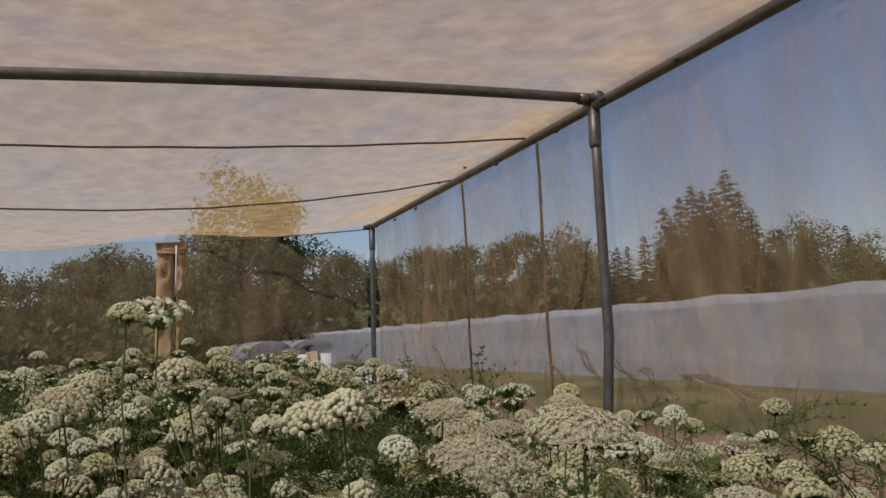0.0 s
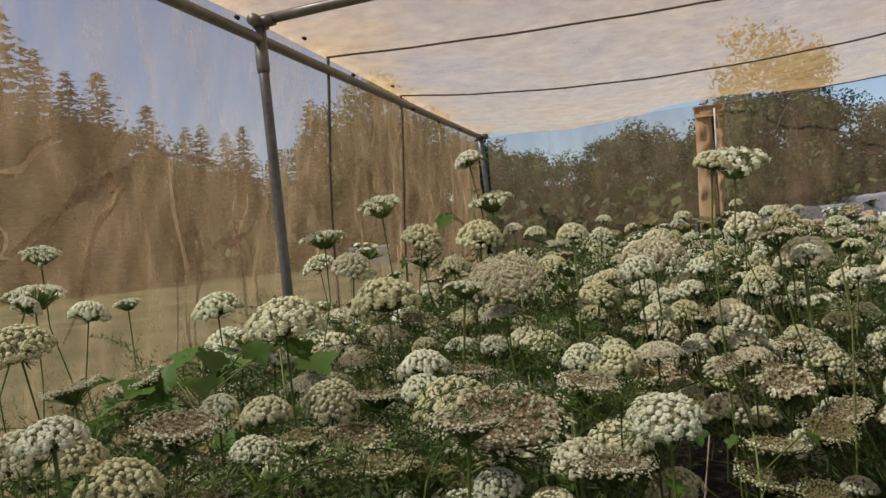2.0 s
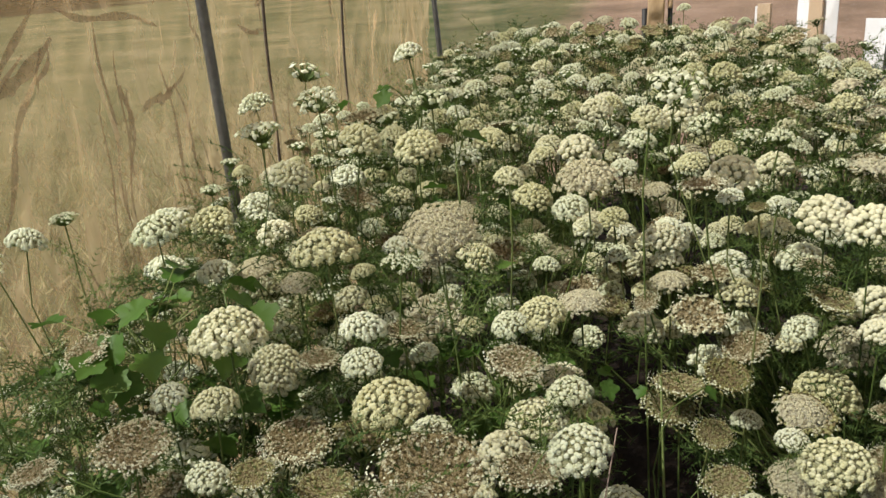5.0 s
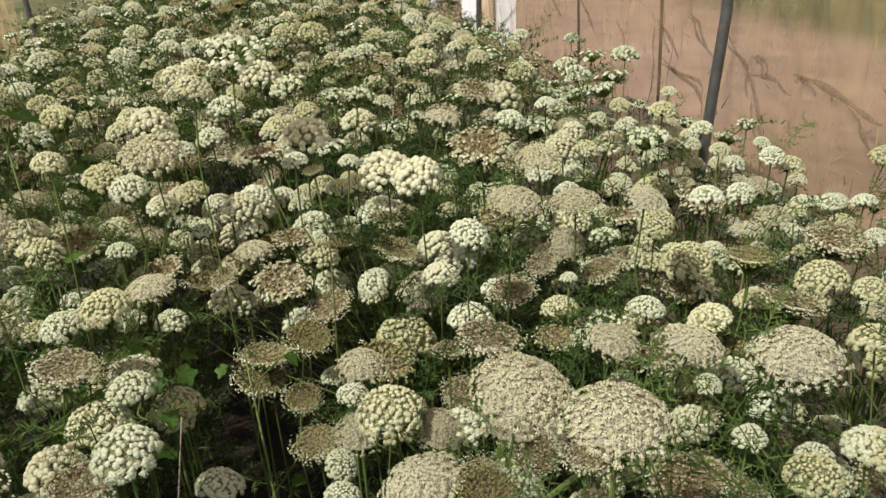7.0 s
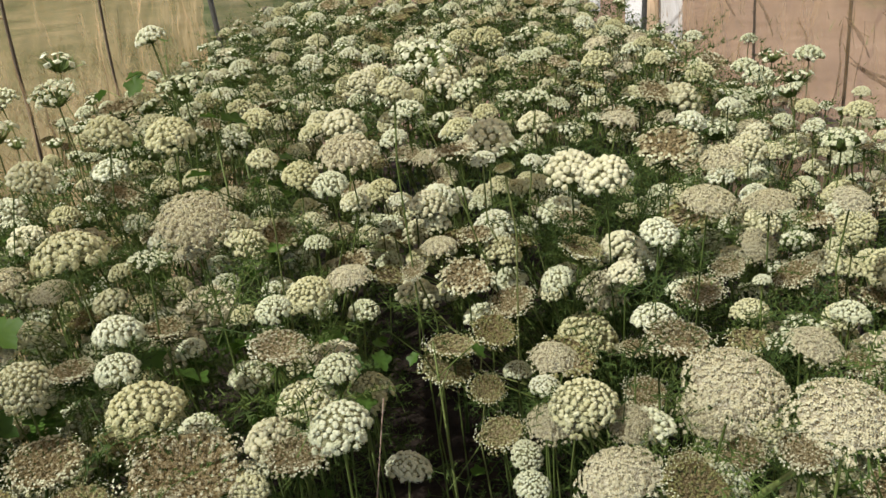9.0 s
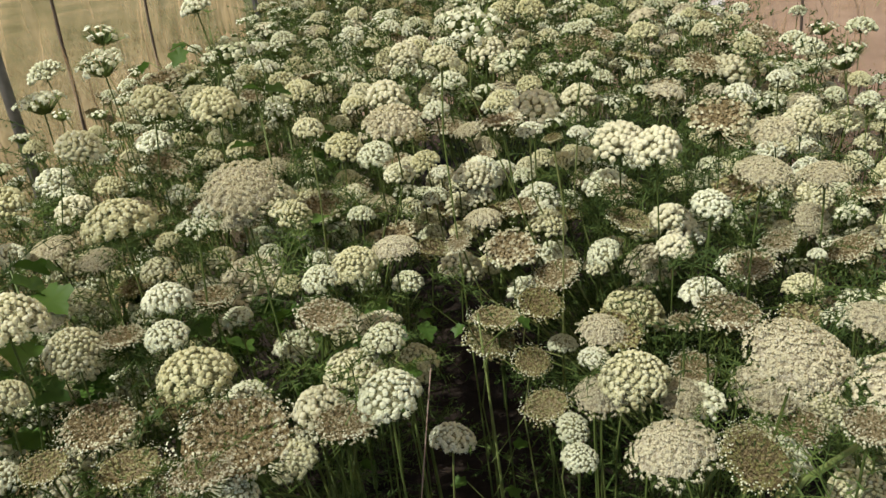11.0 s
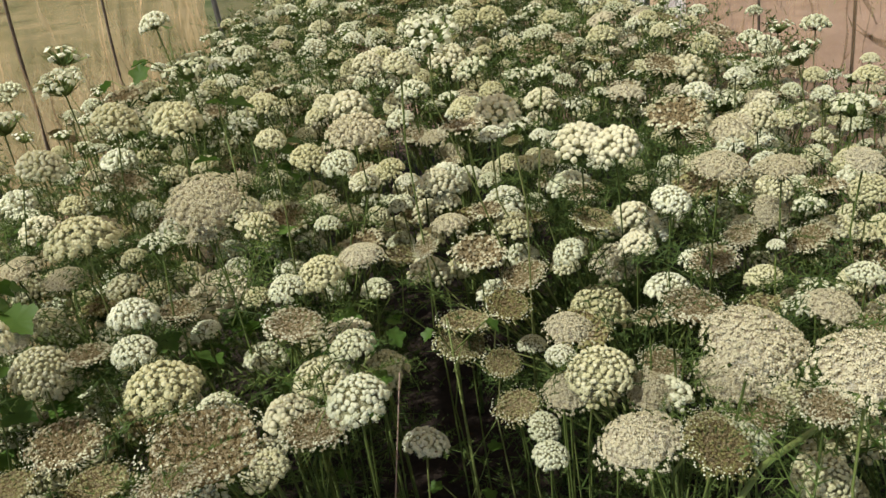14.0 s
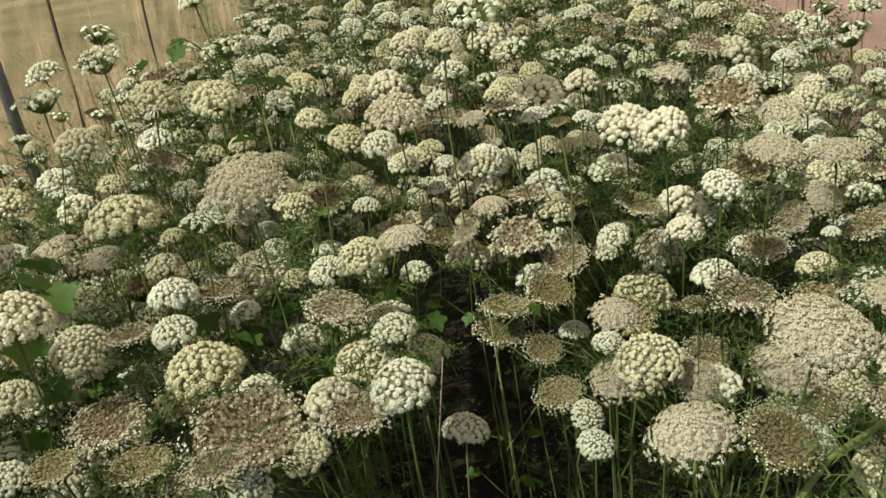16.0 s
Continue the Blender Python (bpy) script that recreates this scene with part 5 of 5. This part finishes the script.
def grow(bx, by, rows, r):
    jx, jy = r.uniform(-0.05, 0.05), r.uniform(-0.05, 0.05)
    if abs(bx) < 0.05 and by < 2.4:
        jx += 0.30                            # the gap stays clear
    plant = thing("carrot_plant", "tall flowering carrot plant with cream umbels and feathery leaves", "flowering plant", "carrot bed", at=pose(bx + jx, by + jy, 0))
    g = Geo()
    top = np.array([r.uniform(-0.04, 0.04), r.uniform(-0.04, 0.04), r.uniform(0.62, 0.74)])
    g.tube([(0, 0, -0.03), (0.01, 0, 0.3), top], [0.008, 0.006, 0.004], 6)
    for x, y, z, d, kind, *loose in rows:
        d *= 1.08
        tilt = abs(r.gauss(0.24, 0.14)) if kind in "FAG" else abs(r.gauss(0.12, 0.16))
        lean = r.gauss(-1.57, 0.8 if kind in "FAG" else 1.2)
        k = (0.10 if SHAPE[kind][1] > 1 else 0.26) + 0.58 * cap_height(kind)
        up = np.array([math.sin(tilt) * math.cos(lean), math.sin(tilt) * math.sin(lean), math.cos(tilt)])
        hub = np.array([x - bx - jx, y - by - jy, z]) - up * k * d
        near = y < (1.25 if loose else 1.85)
        me = (NEAR if near else FAR if y < 2.8 else DISTANT)[kind][r.randrange(4 if near else 3)]
        ob = part("umbel", me, None, plant, UMBEL_LABEL[kind])
        ob.matrix_basis = head_pose(*hub, d, tilt, r.uniform(0, 6.28), lean)
        low = y < 1.82 and -0.32 < x < 0.2             # stems beside the gap rise from the foot of the plant
        q = r.uniform(0.6, 1.0)
        foot = np.array([0.01 * q, 0, 0]) + top * q
        if low:
            foot = np.array([hub[0] + r.gauss(0, 0.03), hub[1] + r.gauss(0.05, 0.03), -0.02])
        side = hub - foot
        knee = foot + side * (np.array([0.25, 0.25, 0.30]) if low else np.array([0.55, 0.55, 0.35]))
        mid2 = hub - up * 0.10 - np.array([0, 0, 0.03])
        g.tube([foot, knee, knee * 0.4 + mid2 * 0.6, mid2, hub + up * 0.01 * d], [0.0030, 0.0023, 0.0019, 0.0017, 0.0021], 4, cap=False)
    part("stem", g, STEM, plant, smooth=True)
    if abs(bx) < 0.5 and 1.5 < by < 2.4:      # leaves that close the back of the gap
        for k in range(8):
            ob = part("leaf", LEAVES[r.randrange(4)], None, plant)
            s = r.uniform(0.9, 1.4)
            ob.matrix_basis = Matrix.Translation((r.uniform(-0.2, 0.2), r.uniform(0.05, 0.25), r.uniform(0.05, 0.5))) @ Euler((r.uniform(-0.7, 0.7), r.uniform(-1.0, 0.2), r.uniform(0, 6.28))).to_matrix().to_4x4() @ Matrix.Diagonal((s, s, s, 1))
    if by < 2.4 and (bx < -0.3 or bx > 0.2 or by > 1.9):     # feathery tops that reach between the heads
        for k in range(16 if bx < -0.3 and by > 1.3 else 7):
            ob = part("leaf", LEAVES[r.randrange(4)], None, plant)
            s = r.uniform(0.5, 0.85)
            ob.matrix_basis = Matrix.Translation((r.uniform(-0.2, 0.2), r.uniform(-0.2, 0.2), r.uniform(0.92, 1.10))) @ Euler((r.uniform(-0.7, 0.7), r.uniform(-0.9, 0.1), r.uniform(0, 6.28))).to_matrix().to_4x4() @ Matrix.Diagonal((s, s, s, 1))
    if by > 2.4:                              # feathery tops among the far heads
        for k in range(18 if abs(bx) < 0.9 else 7):
            ob = part("leaf", FAR_LEAVES[r.randrange(4)], None, plant)
            s = r.uniform(0.5, 0.9)
            ob.matrix_basis = Matrix.Translation((r.uniform(-0.2, 0.2), r.uniform(-0.2, 0.2), canopy(bx, by) + r.uniform(-0.15, 0.01))) @ Euler((r.uniform(-0.7, 0.7), r.uniform(-1.3, 0.0), r.uniform(0, 6.28))).to_matrix().to_4x4() @ Matrix.Diagonal((s, s, s, 1))
    leafage = 64 if bx < -1 and by < 2.0 else 40 if by < 2.4 else 16 if abs(bx) < 0.9 else 8
    for k in range(leafage):
        low = k % 3 == 0
        z = r.uniform(0.15, 0.6) if low else r.uniform(0.55, 1.06) + (0.04 if by > 2.4 else 0.0)
        s = r.uniform(0.9, 1.3) if low else r.uniform(0.6, 1.0)
        px, py = r.uniform(-0.18, 0.18), r.uniform(-0.18, 0.18)
        z = min(z, 0.85) if bx > 0.7 else z
        if -0.42 < bx + px < 0.40 and 0.7 < by + py < 1.9 and z > 0.2:
            continue
        ob = part("leaf", (LEAVES if by < 2.4 else FAR_LEAVES)[r.randrange(4)], None, plant)
        ob.matrix_basis = Matrix.Translation((px, py, z)) @ Euler((r.uniform(-0.7, 0.7), r.uniform(-1.0, 0.2), r.uniform(0, 6.28))).to_matrix().to_4x4() @ Matrix.Diagonal((s, s, s, 1))


r = random.Random(77)
for (bx, by), rows in sorted(HEADS.items()):
    grow(bx, by, rows, r)


# ---- weeds, stray stalks and grass ----
def lobed_leaf(seed):
    """A broad, shallowly lobed leaf, one unit long, folded a little along its middle."""
    r = random.Random(seed)
    g = Geo()
    rim = []
    for k in range(31):
        a = -2.75 + 5.5 * k / 30
        R = 0.5 * (0.86 + 0.16 * math.cos(a * 5)) * (1 + 0.05 * math.sin(17 * a + seed)) * (1.0 - 0.10 * abs(a) / 2.75)
        x, y = 0.42 + R * math.cos(a), R * math.sin(a)
        rim.append((x, y, 0.34 * abs(y) - 0.22 * x * x + 0.03 * r.uniform(-1, 1)))
    mid = [(0.0, 0, 0), (0.42, 0, -0.05)]
    g.add(mid + rim, [(1, 2 + k, 3 + k) for k in range(30)] + [(1, 32, 0), (1, 0, 2)])
    return g.mesh("leaf", WEED, True)


LOBED = [lobed_leaf(s) for s in range(4)]


def weed(x, y, h, n, seed, spread=0.14, big=1.0):
    r = random.Random(seed)
    t = thing("weed_plant", "bright green broad-leaved weed growing among the carrots", "weed", "weeds in the bed", at=pose(x, y, 0))
    g = Geo()
    g.tube([(0, 0, -0.02), (0.02, 0.01, h * 0.5), (0, 0.02, h)], [0.005, 0.004, 0.002], 5)
    for k in range(n):
        z = h * (1 - r.uniform(0, 1) ** 1.6 * 0.55)
        a = r.uniform(0, 6.28)
        L = spread * r.uniform(0.35, 1.0)
        end = Vector((math.cos(a) * L, math.sin(a) * L, z + r.uniform(0, 0.04)))
        g.tube([(0, 0, z - 0.06), (end.x * 0.6, end.y * 0.6, z - 0.01), end], 0.0014, 4, cap=False)
        s = r.uniform(0.04, 0.07) * big
        ob = part("leaf", LOBED[r.randrange(4)], None, t)
        ob.matrix_basis = Matrix.Translation(end) @ Euler((r.uniform(-0.4, 0.4), r.uniform(-0.2, 0.7), a)).to_matrix().to_4x4() @ Matrix.Diagonal((s, s, s, 1))
    part("stem", g, STEM, t, smooth=True)


weed(-1.00, 1.47, 1.18, 44, 1, 0.20, 1.35)
weed(-0.92, 1.62, 1.17, 24, 2, 0.15, 1.3)
weed(-1.12, 1.35, 1.02, 20, 12, 0.14, 0.95)
weed(-0.22, 1.66, 1.00, 9, 3, 0.09, 0.75)
weed(-0.06, 1.66, 0.97, 8, 4, 0.09, 0.7)
weed(-0.42, 1.88, 1.05, 10, 5, 0.12)
weed(-0.62, 1.60, 1.08, 10, 6, 0.10)
weed(-0.50, 2.25, 1.22, 12, 7, 0.12)
weed(-0.72, 2.50, 1.45, 10, 8, 0.09)
weed(-0.55, 2.20, 1.34, 6, 9, 0.06)
weed(-0.95, 2.95, 1.30, 16, 10, 0.14)
weed(0.52, 1.10, 1.00, 6, 11, 0.10)
weed(-0.88, 1.90, 1.01, 12, 40, 0.11, 1.0)
weed(-0.49, 1.91, 1.05, 12, 41, 0.11, 1.0)
weed(-0.54, 2.33, 1.11, 12, 42, 0.11, 1.0)
weed(-1.07, 2.30, 1.03, 12, 43, 0.11, 1.0)
weed(-0.62, 1.67, 0.99, 12, 44, 0.11, 1.0)
weed(-0.37, 1.67, 1.01, 12, 45, 0.11, 1.0)


def stalk(pts, r0, r1, mat, label):
    g = Geo()
    p = np.array(pts, float)
    u, v = np.linspace(0, 1, len(p)), np.linspace(0, 1, 16)
    g.tube(np.stack([np.interp(v, u, p[:, i]) for i in range(3)], 1), np.linspace(r0, r1, 16), 6)
    tagged(part("stray_stalk", g, mat, None, smooth=True), label, "stalk")


stalk([(-0.22, 1.22, -0.02), (-0.19, 1.26, 0.5), (-0.168, 1.29, 0.86), (-0.136, 1.37, 1.045)], 0.0019, 0.0011, DRY, "thin dry pinkish stalk standing in the gap between plants")
stalk([(0.05, 0.88, 0.4), (0.16, 0.92, 0.86), (0.272, 0.97, 1.10), (0.448, 1.09, 1.09), (0.50, 1.13, 1.10)], 0.0048, 0.0036, STEM, "bare thick green carrot stalk leaning out of the bed")
stalk([(0.14, 1.06, 0.0), (0.16, 1.09, 0.6), (0.235, 1.14, 0.975), (0.381, 1.29, 1.035)], 0.0040, 0.0026, STEM, "bare green carrot stalk leaning across the bed")


def dry_grass():
    g, r = Geo(), random.Random(31)
    for k in range(40000):
        if k % 3:
            u = r.random() ** 1.5
            x, y = -1.65 - abs(r.gauss(0, 1.6 + 3 * u)), r.triangular(-9, 18, 2.5)
        else:
            x, y = r.choice((-1, 1)) * (1.65 + abs(r.gauss(0, 2.2))), r.triangular(-9, 16, 4)
            if 1.6 < x < 6 and r.random() < 0.8:
                continue
        h = r.uniform(0.04, 0.16)
        a = r.uniform(0, 6.28)
        e = np.array([math.cos(a), math.sin(a), 0]) * r.uniform(0.004, 0.010)
        l = np.array([r.gauss(0, 0.6), r.gauss(0, 0.6), 1.0]) * h
        p = np.array([x, y, 0.0])
        g.add([p - e, p + e, p + l], [(0, 1, 2)])
    tagged(part("grass", g, STRAW), "short dry mown grass with green blades", "grass", kind="stuff")


dry_grass()
